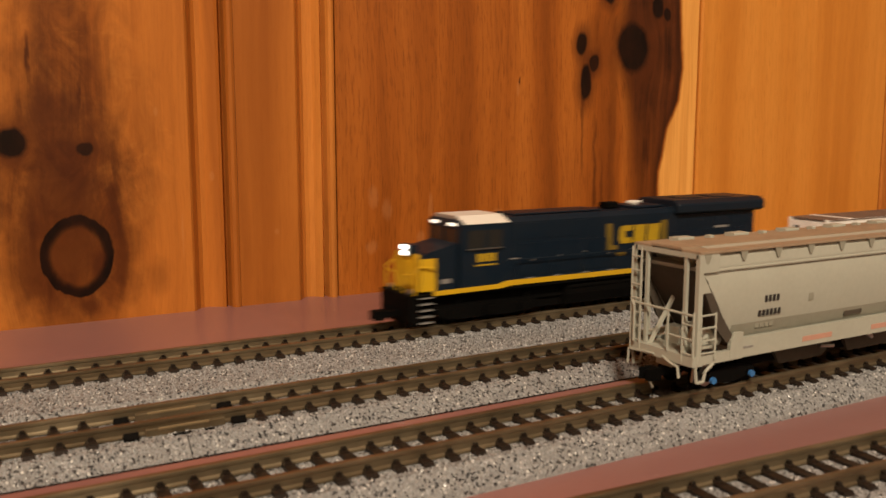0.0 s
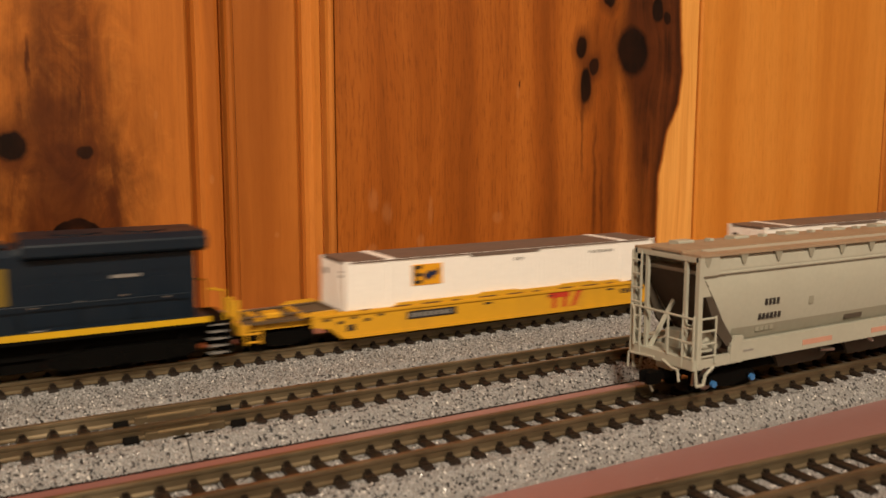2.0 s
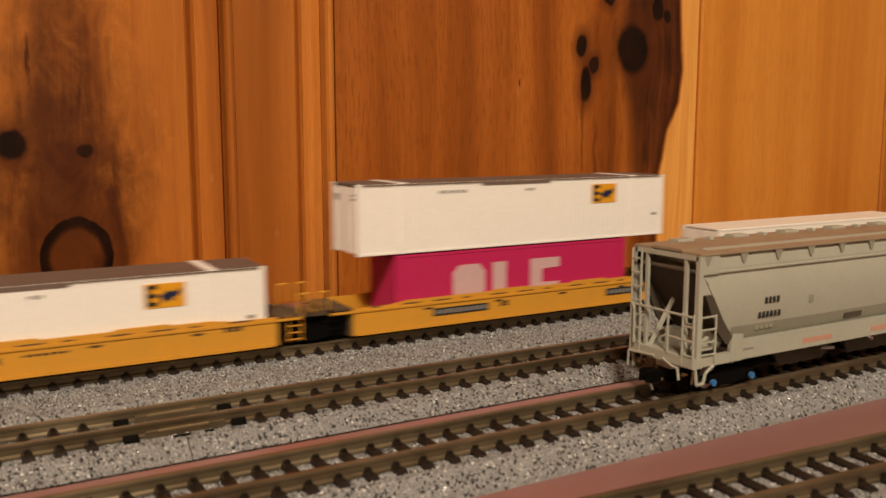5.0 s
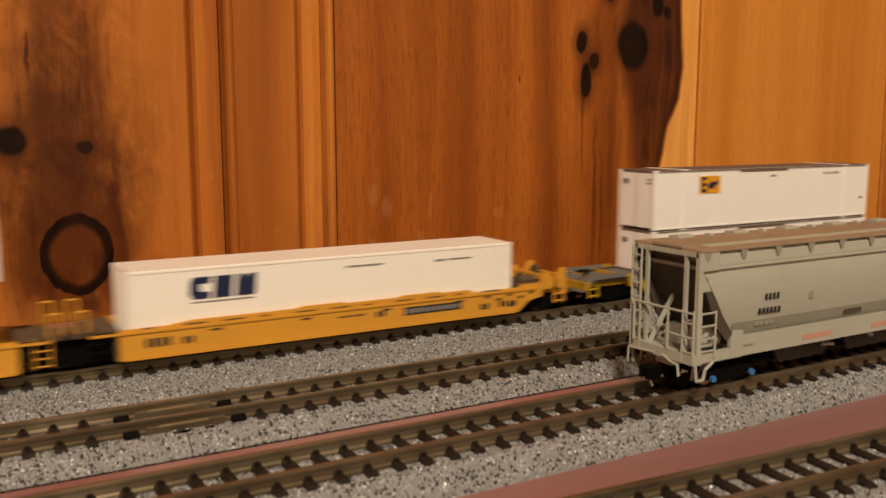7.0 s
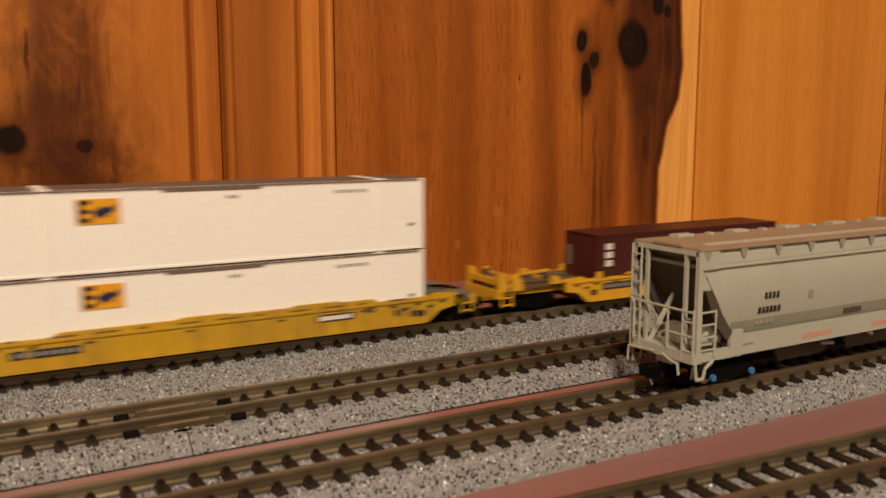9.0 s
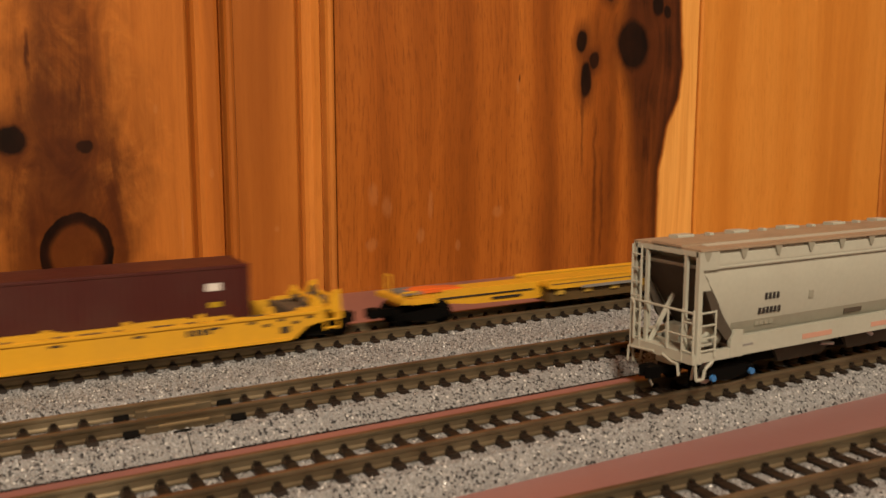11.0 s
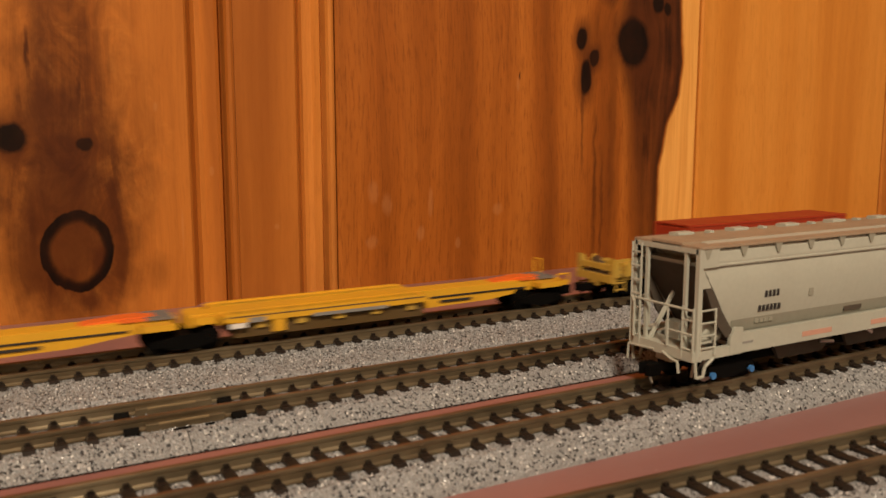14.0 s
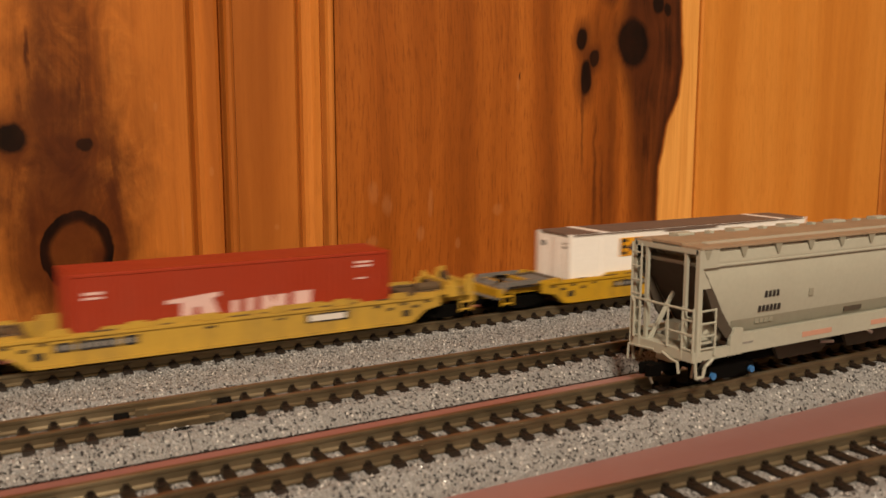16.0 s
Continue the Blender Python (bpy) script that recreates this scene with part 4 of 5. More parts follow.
                part("brake_wheel", Shape().tube((b - d * 5.6, 2.6, 9.8), (b - d * 5.0, 2.6, 9.8), 2.2, 16).tube((b - d * 11, 2.6, 9.4), (b - d * 5.6, 2.6, 9.6), 0.6, 8), "rust_deck", o, "brown brake wheel")
                part("air_tank", Shape().tube((a + d * 4, -2.5, 8.9), (a + d * 11, -2.5, 8.9), 1.3, 12), "rust_deck", o)
            bogie(o, a + d * (tail * 0.52))
            coupler(o, b - d * 4, d)
        else:
            part("drawbar", Shape().box(*sorted((a + d * 0.6, a + d * 9.6)), -3.2, 3.2, 3.4, 6.6).box(*sorted((a + d * 0.6, a + d * 4)), -7.0, 7.0, 3.0, 7.6), "black", o, "black articulation casting")
            part("walkway", Shape().box(*sorted((a + d * 0.6, a + d * 4.6)), -7.6, 7.6, 7.7, 8.2), "rust_deck", o)
            part("platform_recess", Shape().box(*sorted((a + d * 4.6, a + d * 9.2)), -5.0, 5.0, 6.6, 7.4).tube((a + d * 5.5, -4, 8.0), (a + d * 5.5, 4, 8.0), 0.9, 10), "rust_deck", o, "grimy brown coupling deck")
            for e in (-1, 1):
                ladder(o, a + d * 4.6, e * 8.4, 1.8, 8.4, 3.4, 4, 0.19, paint if d > 0 else "black", label="thin end ladder")
            for e in (-1, 1):
                rl = Shape()
                rl.path([(a + d * 6, e * 7.6, 8.4), (a + d * 6, e * 7.6, 13.0), (a + d * 8.6, e * 7.6, 13.0), (a + d * 8.6, e * 7.6, 8.4)], 0.28)
                part("grab_rail", rl, paint, o)
    if not ends[0]:
        bogie(o, -half - 9.8)
    for kind, x, z, w, h in marks:
        y = -9.0
        if kind == "placard":
            p = part("placard", Shape().box(x, x + w, y - 0.14, y, z, z + h), "ink_dark", o, "black consolidated stencil panel")
            part("print", bars(Shape(), x + 0.7, z + 0.45, y - 0.14, int((w - 1) / 1.6), 1.1, h - 0.9, 0.5), "ink_grey", p)
        elif kind == "white_placard":
            p = part("placard", Shape().box(x, x + w, y - 0.14, y, z, z + h), "ink_dark", o, "pale stencil panel")
            part("print", Shape().box(x + 0.8, x + w - 0.8, y - 0.22, y - 0.1, z + 0.4, z + h - 0.4), "ink_white", p)
        elif kind == "logo_red":
            part("logo", Shape().box(x, x + w * 0.62, y - 0.1, y, z + h * 0.66, z + h).box(x + w * 0.1, x + w * 0.22, y - 0.1, y, z, z + h * 0.66).box(x + w * 0.42, x + w * 0.54, y - 0.1, y, z, z + h * 0.66).prism([(x + w * 0.68, z), (x + w * 0.8, z), (x + w, z + h), (x + w * 0.86, z + h)], y - 0.1, y, "y"), "ink_red", o, "red logo shapes")
        else:
            part("print", bars(Shape(), x, z, y, max(1, int(w / 1.5)), 1.05, h, 0.45), "ink_dark", o)
    return o


def container(x_mm, z_mm, length, width, height, paint, label, roof=None, logo="", stiff=0.0):
    """A shipping container: corrugated box, corner posts, rails, door bars and roof; logos as plain shapes."""
    o = runner("shipping_container", label, "shipping container", x_mm, "containers on the train", z_mm)
    w = width / 2
    n = int(length / 1.5)
    pts = []
    for i in range(n):
        a = 1.2 + i * (length - 2.4) / n
        s = (length - 2.4) / n
        pts += [(a + 0.12 * s, -w + 0.19), (a + 0.30 * s, -w + 0.13), (a + 0.7 * s, -w + 0.13), (a + 0.88 * s, -w + 0.19)]
    outline = pts + [(x, -y) for x, y in pts[::-1]]
    part("box", Shape().prism(outline, 0.4, height - 0.45, "z"), paint, o)
    fr = Shape()
    for x0, x1 in ((0, 1.3), (length - 1.3, length)):
        for e in (-1, 1):
            y0, y1 = sorted((e * w, e * (w - 1.3)))
            fr.box(x0, x1, y0, y1, 0, height)
    for e in (-1, 1):
        y0, y1 = sorted((e * w, e * (w - 0.7)))
        fr.box(0, length, y0, y1, 0.05, 0.75).box(0, length, y0, y1, height - 0.85, height - 0.15)
    if stiff:
        for xx in (stiff, length - stiff):
            for e in (-1, 1):
                fr.box(xx - 0.8, xx + 0.8, *sorted((e * (w + 0.03), e * (w - 0.6))), 0, height)
    bevelled(part("frame_post", fr, paint, o), 0.12, 1)
    rf = part("roof", Shape().box(0.3, length - 0.3, -w + 0.15, w - 0.15, height - 0.5, height - 0.02 if not roof else height + 0.02), roof or paint, o, "dark dusty roof panel" if roof else "")
    if roof:
        for xx in (stiff, length - stiff):
            part("roof_band", Shape().box(xx - 1.3, xx + 1.3, -w, w, height - 0.4, height + 0.12), paint, o)
        part("top_rail_gap", Shape().box(1.4, length - 1.4, -w - 0.04, -w + 0.3, height - 0.62, height - 0.18).box(length * 0.36, length * 0.58, -w - 0.05, -w + 0.3, height - 1.2, height - 0.5), "roof_brown", o)
    for x0, d in ((0.0, -1), (length, 1)):
        dr = Shape()
        for y in (-w + 3.2, -w + 5.6, w - 5.6, w - 3.2):
            dr.tube((x0 + d * 0.08, y, 0.6), (x0 + d * 0.08, y, height - 0.8), 0.13, 6)
        dr.box(min(x0, x0 - d), max(x0, x0 - d), -w + 1.2, -0.04, 0.7, height - 0.9).box(min(x0, x0 - d), max(x0, x0 - d), 0.04, w - 1.2, 0.7, height - 0.9)
        part("end_door", dr, paint, o)
        if roof:
            part("end_label", Shape().box(x0 - 0.1 if d < 0 else x0, x0 if d < 0 else x0 + 0.1, w - 4.6, w - 2.4, height - 4.4, height - 2.8), "ink_dark", o)
            part("end_print", Shape().box(x0 - 0.1 if d < 0 else x0, x0 if d < 0 else x0 + 0.1, -w + 1.6, -w + 3.4, height - 3.0, height - 2.5).box(x0 - 0.1 if d < 0 else x0, x0 if d < 0 else x0 + 0.1, -w + 1.6, -w + 3.4, height - 4.2, height - 3.5), "ink_grey", o)
    y = -w + 0.12
    if logo in ("emblem_left", "emblem_right"):
        ex = length * 0.228 if logo == "emblem_left" else length * 0.772
        p = part("emblem", Shape().box(ex - 4.4, ex + 4.4, y - 0.16, y, height - 7.5, height - 2.1), "ink_orange", o, "square orange emblem")
        part("emblem_bar", Shape().box(ex - 3.8, ex - 1.6, y - 0.24, y - 0.1, height - 3.3, height - 2.4).box(ex - 3.8, ex - 1.6, y - 0.24, y - 0.1, height - 5.2, height - 4.3).box(ex - 3.8, ex - 1.6, y - 0.24, y - 0.1, height - 7.1, height - 6.2).box(ex - 4.0, ex - 3.3, y - 0.24, y - 0.1, height - 6.9, height - 2.5), "ink_dark", p)
        part("emblem_star", Shape().prism([(ex - 1.2, height - 4.9), (ex - 0.2, height - 4.3), (ex + 0.8, height - 3.6), (ex + 1.8, height - 4.2), (ex + 3.8, height - 3.2), (ex + 3.0, height - 5.0), (ex + 2.0, height - 5.2), (ex + 1.6, height - 6.4), (ex + 0.6, height - 5.6), (ex - 0.6, height - 6.6)], y - 0.24, y - 0.1, "y"), "ink_navy", p)
        nx = length * 0.80 if logo == "emblem_left" else length * 0.27
        part("print", bars(Shape(), nx - 4, height - 3.0, y, 8, 0.6, 0.8, 0.5), "ink_grey", o)
        part("print", bars(Shape(), length * 0.5, height - 3.2, y, 3, 0.6, 0.8, 0.4), "ink_grey", o)
        part("print", Shape().box(length - 4.4, length - 2.8, y - 0.1, y, 6.0, 6.8), "ink_grey", o)
    if logo == "navy_blocks":
        logo_shapes(o, 13.6, 10.8, 5.2, 5.0, y, "ink_navy", "navy logo block")
        for x0, x1, z0, z1 in ((14, 28.6, 9.9, 10.2), (52, 62, 15.1, 15.5), (77, 80, 14.7, 15.2), (81, 88, 14.8, 15.2)):
            part("print", Shape().box(x0, x1, y - 0.1, y, z0, z1), "ink_grey", o)
    if logo == "white_blocks":
        for pts in ([(20.6, 10.6), (32.6, 11.6), (32.6, 10.6), (31.0, 10.2), (33.2, 4.8), (28.8, 4.8), (28.0, 8.6), (26.8, 8.6), (26.2, 4.8), (23.6, 4.8), (24.0, 9.8), (20.6, 9.8)],
                    [(35.0, 4.8), (36.8, 4.8), (37.2, 9.2), (35.4, 9.2)], [(38.6, 4.8), (40.4, 4.8), (40.8, 9.4), (39.0, 9.4)], [(42.2, 4.8), (48.4, 4.8), (48.8, 9.6), (46.0, 9.6), (45.6, 7.4), (44.8, 9.6), (42.6, 9.6)],
                    [(50.2, 4.8), (54.6, 4.8), (55.0, 9.9), (50.6, 9.9)]):
            part("logo_block", Shape().prism(pts, y - 0.1, y, "y"), "ink_pink", o, "pale pink logo block")
        for x0, x1, z0, z1 in ((3.4, 7.6, 13.4, 14.0), (3.2, 7.4, 12.4, 12.9), (66.5, 71, 15.4, 15.9), (66.5, 71, 14.4, 14.9), (66.8, 69.5, 11.4, 11.8)):
            part("print", Shape().box(x0, x1, y - 0.1, y, z0, z1), "ink_pink", o)
    if logo == "white_upright":
        s = Shape()
        for k in range(3):
            s.box(3.2, 5.8, y - 0.1, y, 8.6 + k * 2.5, 10.4 + k * 2.5)
        part("print", s.box(66, 69.5, y - 0.1, y, 12.4, 14.2), "ink_white", o, "pale upright lettering bars")
        part("end_print", Shape().box(-0.12, 0, w - 3.4, w - 1.8, 8, 14), "ink_grey", o)
        part("yellow_plate", Shape().box(66.5, 69.5, y - 0.1, y, 8.6, 9.8), "logo_yellow", o)
    if logo == "big_pale":
        for a in (17.0, 29.5, 42.0):
            s = Shape()
            if a < 20:
                s.prism([(a, 7), (a + 2, 4.6), (a + 8, 4.6), (a + 10, 7), (a + 10, 12.4), (a + 8, 14.4), (a + 2, 14.4), (a, 12.4)], y - 0.1, y, "y")
            elif a < 32:
                s.prism([(a, 4.6), (a + 4.4, 4.6), (a + 4.4, 14.4), (a, 14.4)], y - 0.1, y, "y")
            else:
                s.prism([(a, 4.6), (a + 10, 4.6), (a + 10, 7.4), (a + 4, 7.6), (a + 4, 11.4), (a + 10, 11.6), (a + 10, 14.4), (a, 14.4)], y - 0.1, y, "y")
            part("logo_block", s, "ink_mauve", o, "large pale logo block")
    return o


def spine_unit(x_mm, turned, last, label):
    """One unit of an articulated spine car, 108 mm long: a deep centre sill, a wide wheel platform at one half and an orange hitch at the other."""
    o = runner("spine_car", label, "railway car", x_mm, "articulated spine car units")
    f = -1 if turned else 1

    def span(a, b):
        return sorted((f * a, f * b))
    part("centre_sill", Shape().box(-53, 53, -3.0, 3.0, 5.0, 8.0).prism([(f * -46, 7.9), (f * 50, 7.9), (f * 44, 5.2), (f * 30, 3.6), (f * 8, 3.2), (f * 3, 4.8), (f * -46, 5.0)], -3.6, 3.6, "y"), "car_yellow", o, "deep yellow centre sill")
    pl = part("wheel_platform", Shape().box(*span(-46, 8), -8.0, 8.0, 6.9, 7.9), "car_yellow", o, "wide yellow trailer wheel platform")
    for y0, y1 in ((-8.7, -8.0), (8.0, 8.7)):
        part("curb", Shape().prism([(f * -46, 6.6), (f * -43, 6.2), (f * 5, 6.2), (f * 8, 6.6), (f * 8, 8.0), (f * 6, 8.25), (f * -44, 8.25), (f * -46, 8.0)], y0, y1, "y"), "car_yellow", pl)
    pieces("curb_line", Shape().box(*span(-45, 7), -8.8, -8.65, 7.5, 7.75), "rust_deck", pl)
    pieces("tread_strip", Shape().box(*span(-44, 6), -6.6, -4.6, 7.9, 8.0).box(*span(-44, 6), 4.6, 6.6, 7.9, 8.0), "car_olive", pl)
    part("white_marker", Shape().box(*span(-44.5, -40.5), -8.9, -8.6, 5.0, 6.1), "ink_white", pl)
    part("side_bracket", Shape().box(*span(-34, -31), -8.6, -7.4, 3.2, 6.4), "car_yellow", pl)
    br = Shape()
    for k in range(5):
        xx = -38 + k * 10
        br.prism([(f * xx, 6.4), (f * (xx + 2.6), 6.4), (f * (xx + 2.6), 4.4), (f * xx, 4.4)], -8.0, -7.0, "y").box(*span(xx + 0.5, xx + 2.5), -8.2, 8.2, 6.2, 7.2)
    pieces("bracket", br, "car_buff", pl)
    part("reflector", Shape().box(*span(-40, -36), -8.85, -8.6, 6.0, 7.2).box(*span(-24, -4), -8.8, -8.6, 5.8, 6.6), "ink_grey", pl, "pale stencil strip")
    # the shaded yellow below the platform, put in as a dark brown block
    part("pocket", Shape().box(*span(-43, 7), -7.4, 7.4, 2.4, 7.2), painted("underside_shade_brown", (0.085, 0.048, 0.012), 0.6), o, "platform underside painted dark brown as shade")
    part("side_step", Shape().box(*span(10, 42), -3.9, -3.6, 5.8, 6.2).box(*span(14, 24), -4.0, -3.7, 4.4, 5.0), "ink_dark", o)
    part("hitch", Shape().prism([(f * 32, 8.0), (f * 50, 8.0), (f * 48, 8.6), (f * 40, 8.8), (f * 34, 8.4)], -2.0, 2.0, "y").box(*span(40, 46), -4.0, 4.0, 8.0, 8.5), "orange", o, "folded orange trailer hitch")
    part("cross_beam", Shape().box(*span(44, 51), -8.4, 8.4, 6.2, 7.6), "car_yellow", o)
    part("cross_beam", Shape().box(*span(-52, -47), -6.4, 6.4, 6.2, 7.8), "car_yellow", o)
    part("deck_plate", Shape().box(*span(46, 52), -4.4, 4.4, 8.0, 8.5), "grey_deck", o)
    if last:
        rl = Shape().path([(f * 52, 6, 7.6), (f * 52, 6, 12.4), (f * 52, 2.5, 12.4), (f * 52, 2.5, 7.6)], 0.28)
        rl.path([(f * 50, -8, 7), (f * 50, -8, 9.6), (f * 54, -8, 9.6), (f * 54, -8, 7)], 0.28)
        part("grab_rail", rl.box(*span(50, 54), -8, 8, 6.4, 7.6), "car_yellow", o)
        bogie(o, f * 46)
        coupler(o, f * 52, f)
    if not turned:
        bogie(o, -54)
    if turned:
        bogie(o, f * 46, label="black end truck") if not last else None


EMP = "box_white"
make_locomotive()
G, PL = "print", "placard"
well_car(171.0, 51.8, 27.5, 20.0, "car_yellow", "golden yellow single well car carrying a white container", [(PL, -34, 4.4, 14.6, 2.0), ("logo_red", 11, 2.7, 11.5, 4.4), (G, 37, 4.6, 6, 1.4)])
well_car(321.8, 52.6, 24.0, 20.0, "car_orange", "orange-yellow end unit of an articulated well car", [(PL, -30, 4.0, 17, 2.0), (G, -46, 3.0, 6, 1.8), (G, -9, 4.6, 3, 1.4), (G, -2, 5.6, 10, 0.5), (G, 40, 6.0, 5, 1.2)], ends=(True, False), look_l="chunky")
well_car(446.6, 52.6, 20.0, 20.0, "car_orange", "orange-yellow middle unit of an articulated well car", [(PL, -30, 4.0, 17, 2.0), (PL, 28, 4.0, 15, 2.0), (G, -9, 4.6, 3, 1.4)], ends=(False, False))
well_car(571.5, 52.4, 20.0, 19.0, "car_orange", "orange-yellow end unit with an ivory container", [(PL, 17, 4.2, 17, 2.0), (G, -47, 3.8, 6, 2.0), (G, -39, 3.8, 3, 1.6), (G, 9, 4.6, 3, 1.4), (G, -1, 5.4, 8, 0.5), (G, 40, 3.2, 3, 1.6), (G, 46, 3.4, 3, 1.6)], ends=(False, True), look_r="chunky")
well_car(724.0, 52.0, 26.5, 17.0, "car_olive", "weathered yellow well car with two stacked containers", [(PL, -46, 4.2, 14, 1.8), ("white_placard", 21, 4.6, 10, 1.8), (G, 34, 5.6, 3, 1.4), (G, 42, 4.0, 3, 1.6), (G, 46.5, 3.4, 3, 1.6)], "seamed", look_l="apron", look_r="apron")
well_car(874.0, 45.2, 33.0, 15.0, "car_yellow", "yellow well car with corner guides and a maroon container", [(PL, -40, 4.4, 16, 2.0), (G, 20, 5.0, 6, 1.4)], "guides", look_l="chunky", look_r="chunky")
spine_unit(1003.0, True, True, "yellow end unit of an empty articulated spine car")
spine_unit(1112.0, False, False, "yellow middle unit of an empty articulated spine car")
spine_unit(1220.0, False, True, "yellow rear unit of an empty articulated spine car")
well_car(1358.0, 45.2, 25.0, 21.0, "car_buff", "dusty yellow well car with a red container", [(PL, -40, 4.4, 17, 2.0), ("white_placard", 16, 4.4, 11, 2.2)], "ribbed", look_l="chunky", look_r="chunky")
well_car(1504.0, 52.0, 24.5, 24.0, "car_olive", "weathered yellow well car with a white container at the train's end", [(PL, -34, 4.4, 14, 1.8)], "seamed", look_l="apron", look_r="apron")

container(120.4, 2.2, 101, 16.2, 18.1, EMP, "long white container with orange emblem in a yellow well car", "roof_brown", "emblem_left", 12.5)
container(271.0, 2.5, 101, 16.2, 18.1, EMP, "long white container with orange emblem at its far end", "roof_brown", "emblem_right", 12.5)
container(406.4, 2.2, 76.2, 15.4, 18.3, "magenta", "magenta container with pale logo under a white one", None, "big_pale")
container(395.8, 20.8, 101, 16.2, 18.0, EMP, "long white container stacked on a magenta one", "roof_brown", "emblem_right", 12.5)
container(521.0, 2.6, 101, 16.2, 18.2, "box_cream", "long ivory container with navy logo blocks", None, "navy_blocks")
container(673.6, 2.4, 101.6, 16.2, 18.1, EMP, "lower white container with orange emblem of a stack", "roof_brown", "emblem_left", 12.5)
container(673.6, 20.75, 101.6, 16.2, 18.1, EMP, "upper white container with orange emblem of a stack", "roof_brown", "emblem_left", 12.5)
container(833.0, 2.3, 76.2, 15.4, 18.1, "maroon", "dark maroon container with pale upright print", None, "white_upright")
container(1321.0, 2.4, 76.2, 15.4, 18.1, "red", "red container with pale logo in a dusty yellow well car", None, "white_blocks")
container(1454.2, 2.6, 101, 16.2, 18.1, EMP, "long white container with orange emblem near the train's end", "roof_brown", "emblem_left", 12.5)


# ---- the standing hopper ----
def make_hopper():
    yc, W = -77.0, 8.7
    o = thing("hopper_car", "weathered pale grey covered hopper car standing on a siding", "railway car", at=pose(-0.0212, 0.001 * yc, 0))
    LEN = 118.0
    # body: rounded sides, sloping end sheets under an overhanging roof
    def bulge(z):
        return W - (0.7 * ((z - 20.5) / 5.0) ** 2 if z > 20.5 else 1.5 * ((20.5 - z) / 10.0) ** 2)
    side = [(-bulge(z), z) for z in (10.6, 11.4, 12.4, 13.4, 14.6, 15.8, 17.0, 18.2, 19.4, 20.6, 21.8, 23.0, 24.2, 25.4)]
    prof = side + [(-y, z) for y, z in side[::-1]] + [(W - 2.5, 7), (-W + 2.5, 7)]
    s = Shape()
    n = len(prof)

    def end_x(z):
        return 1.2 + (25.2 - min(z, 25.2)) * 0.66
    pts = [(end_x(z), y, z) for y, z in prof] + [(LEN - end_x(z), y, z) for y, z in prof]
    s.solid(pts, [tuple(range(n))[::-1], tuple(range(n, 2 * n))] + [(i, (i + 1) % n, n + (i + 1) % n, n + i) for i in range(n)])
    body = part("body", s, "hopper", o, "smooth pale grey steel sides")
    body.data.shade_smooth()
    body.data.set_sharp_from_angle(angle=radians(30))
    # shading of the inward-curving lower side, painted as a darker grey band
    band = Shape().prism([(-bulge(10.6) - 0.08, 10.6), (-bulge(11.9) - 0.08, 11.9), (-bulge(13.2) - 0.08, 13.2), (-bulge(13.2) + 0.3, 13.2), (-bulge(10.6) + 0.3, 10.6)], 10.8, LEN - 10.8, "x")
    part("lower_shade_band", band, "hopper_shade_and_trim", o, "darker grey band for the lower side's shade")
    part("side_sill", Shape().prism([(9.6, 6.6), (LEN - 9.6, 6.6), (LEN - 9.6, 10.6), (9.6, 10.6)], -W - 0.35, -W + 0.5, "y").prism([(9.6, 6.6), (LEN - 9.6, 6.6), (LEN - 9.6, 10.6), (9.6, 10.6)], W - 0.5, W + 0.35, "y"), "hopper", o, "pale side sill")
    st = Shape()
    for a, b in ((31, 40.5), (54, 64)):
        st.box(a, b, -W - 0.42, -W - 0.3, 7.6, 8.7)
    pieces("sill_stencil", st, "print_red_faded", o, "faded red stencil bars")
    part("sill_stripe", Shape().box(13, 16, -W - 0.42, -W - 0.3, 8.4, 8.8), "ink_grey", o)
    part("stencil_box", Shape().box(46, 52, -bulge(12.4) - 0.14, -bulge(11.0), 11.4, 12.4), "hopper_shade_and_stencil", o)
    ink = Shape()
    bars(ink, 19.4, 17.2, -bulge(18.4), 4, 0.78, 1.35, 0.38, 0.2)
    bars(ink, 18.0, 14.3, -bulge(15.4), 6, 0.78, 1.25, 0.38, 0.3)
    part("print", ink, "ink_dark", o, "dark bars of car lettering")
    part("small_print", bars(Shape(), 17.6, 11.9, -bulge(12.7) - 0.1, 4, 1.1, 0.8, 0.3, 0.3).box(33.0, 34.4, -bulge(17.8) - 0.06, -bulge(16.2) + 0.1, 16.2, 17.8), "hopper_shade_and_trim", o)
    # roof, rounded, with side rail, ribs, running boards and hatches
    rf = Shape().prism([(-W + 0.25, 24.6), (-W - 0.05, 24.9), (-W - 0.1, 25.6), (-W + 0.1, 27.4), (-W + 0.8, 28.5), (-4, 29.0), (4, 29.0), (W - 0.8, 28.5), (W - 0.1, 27.4), (W + 0.1, 25.6), (W + 0.05, 24.9), (W - 0.25, 24.6)], 5.5, LEN - 5.5, "x")
    for e in (-1, 1):
        for a, b in ((0.2, 5.6), (LEN - 5.6, LEN - 0.2)):
            rf.box(a, b, *sorted((e * (W + 0.3), e * (W - 0.5))), 24.6, 28.4)
    part("roof", rf, "hopper", o, "curved pale grey roof with rusty top")
    part("eave_rib", Shape().prism([(-W - 0.2, 24.7), (-W + 0.1, 24.4), (-W + 0.1, 25.2), (-W - 0.2, 25.0)], 0.4, LEN - 0.4, "x"), "hopper", o)
    xx = 2.4
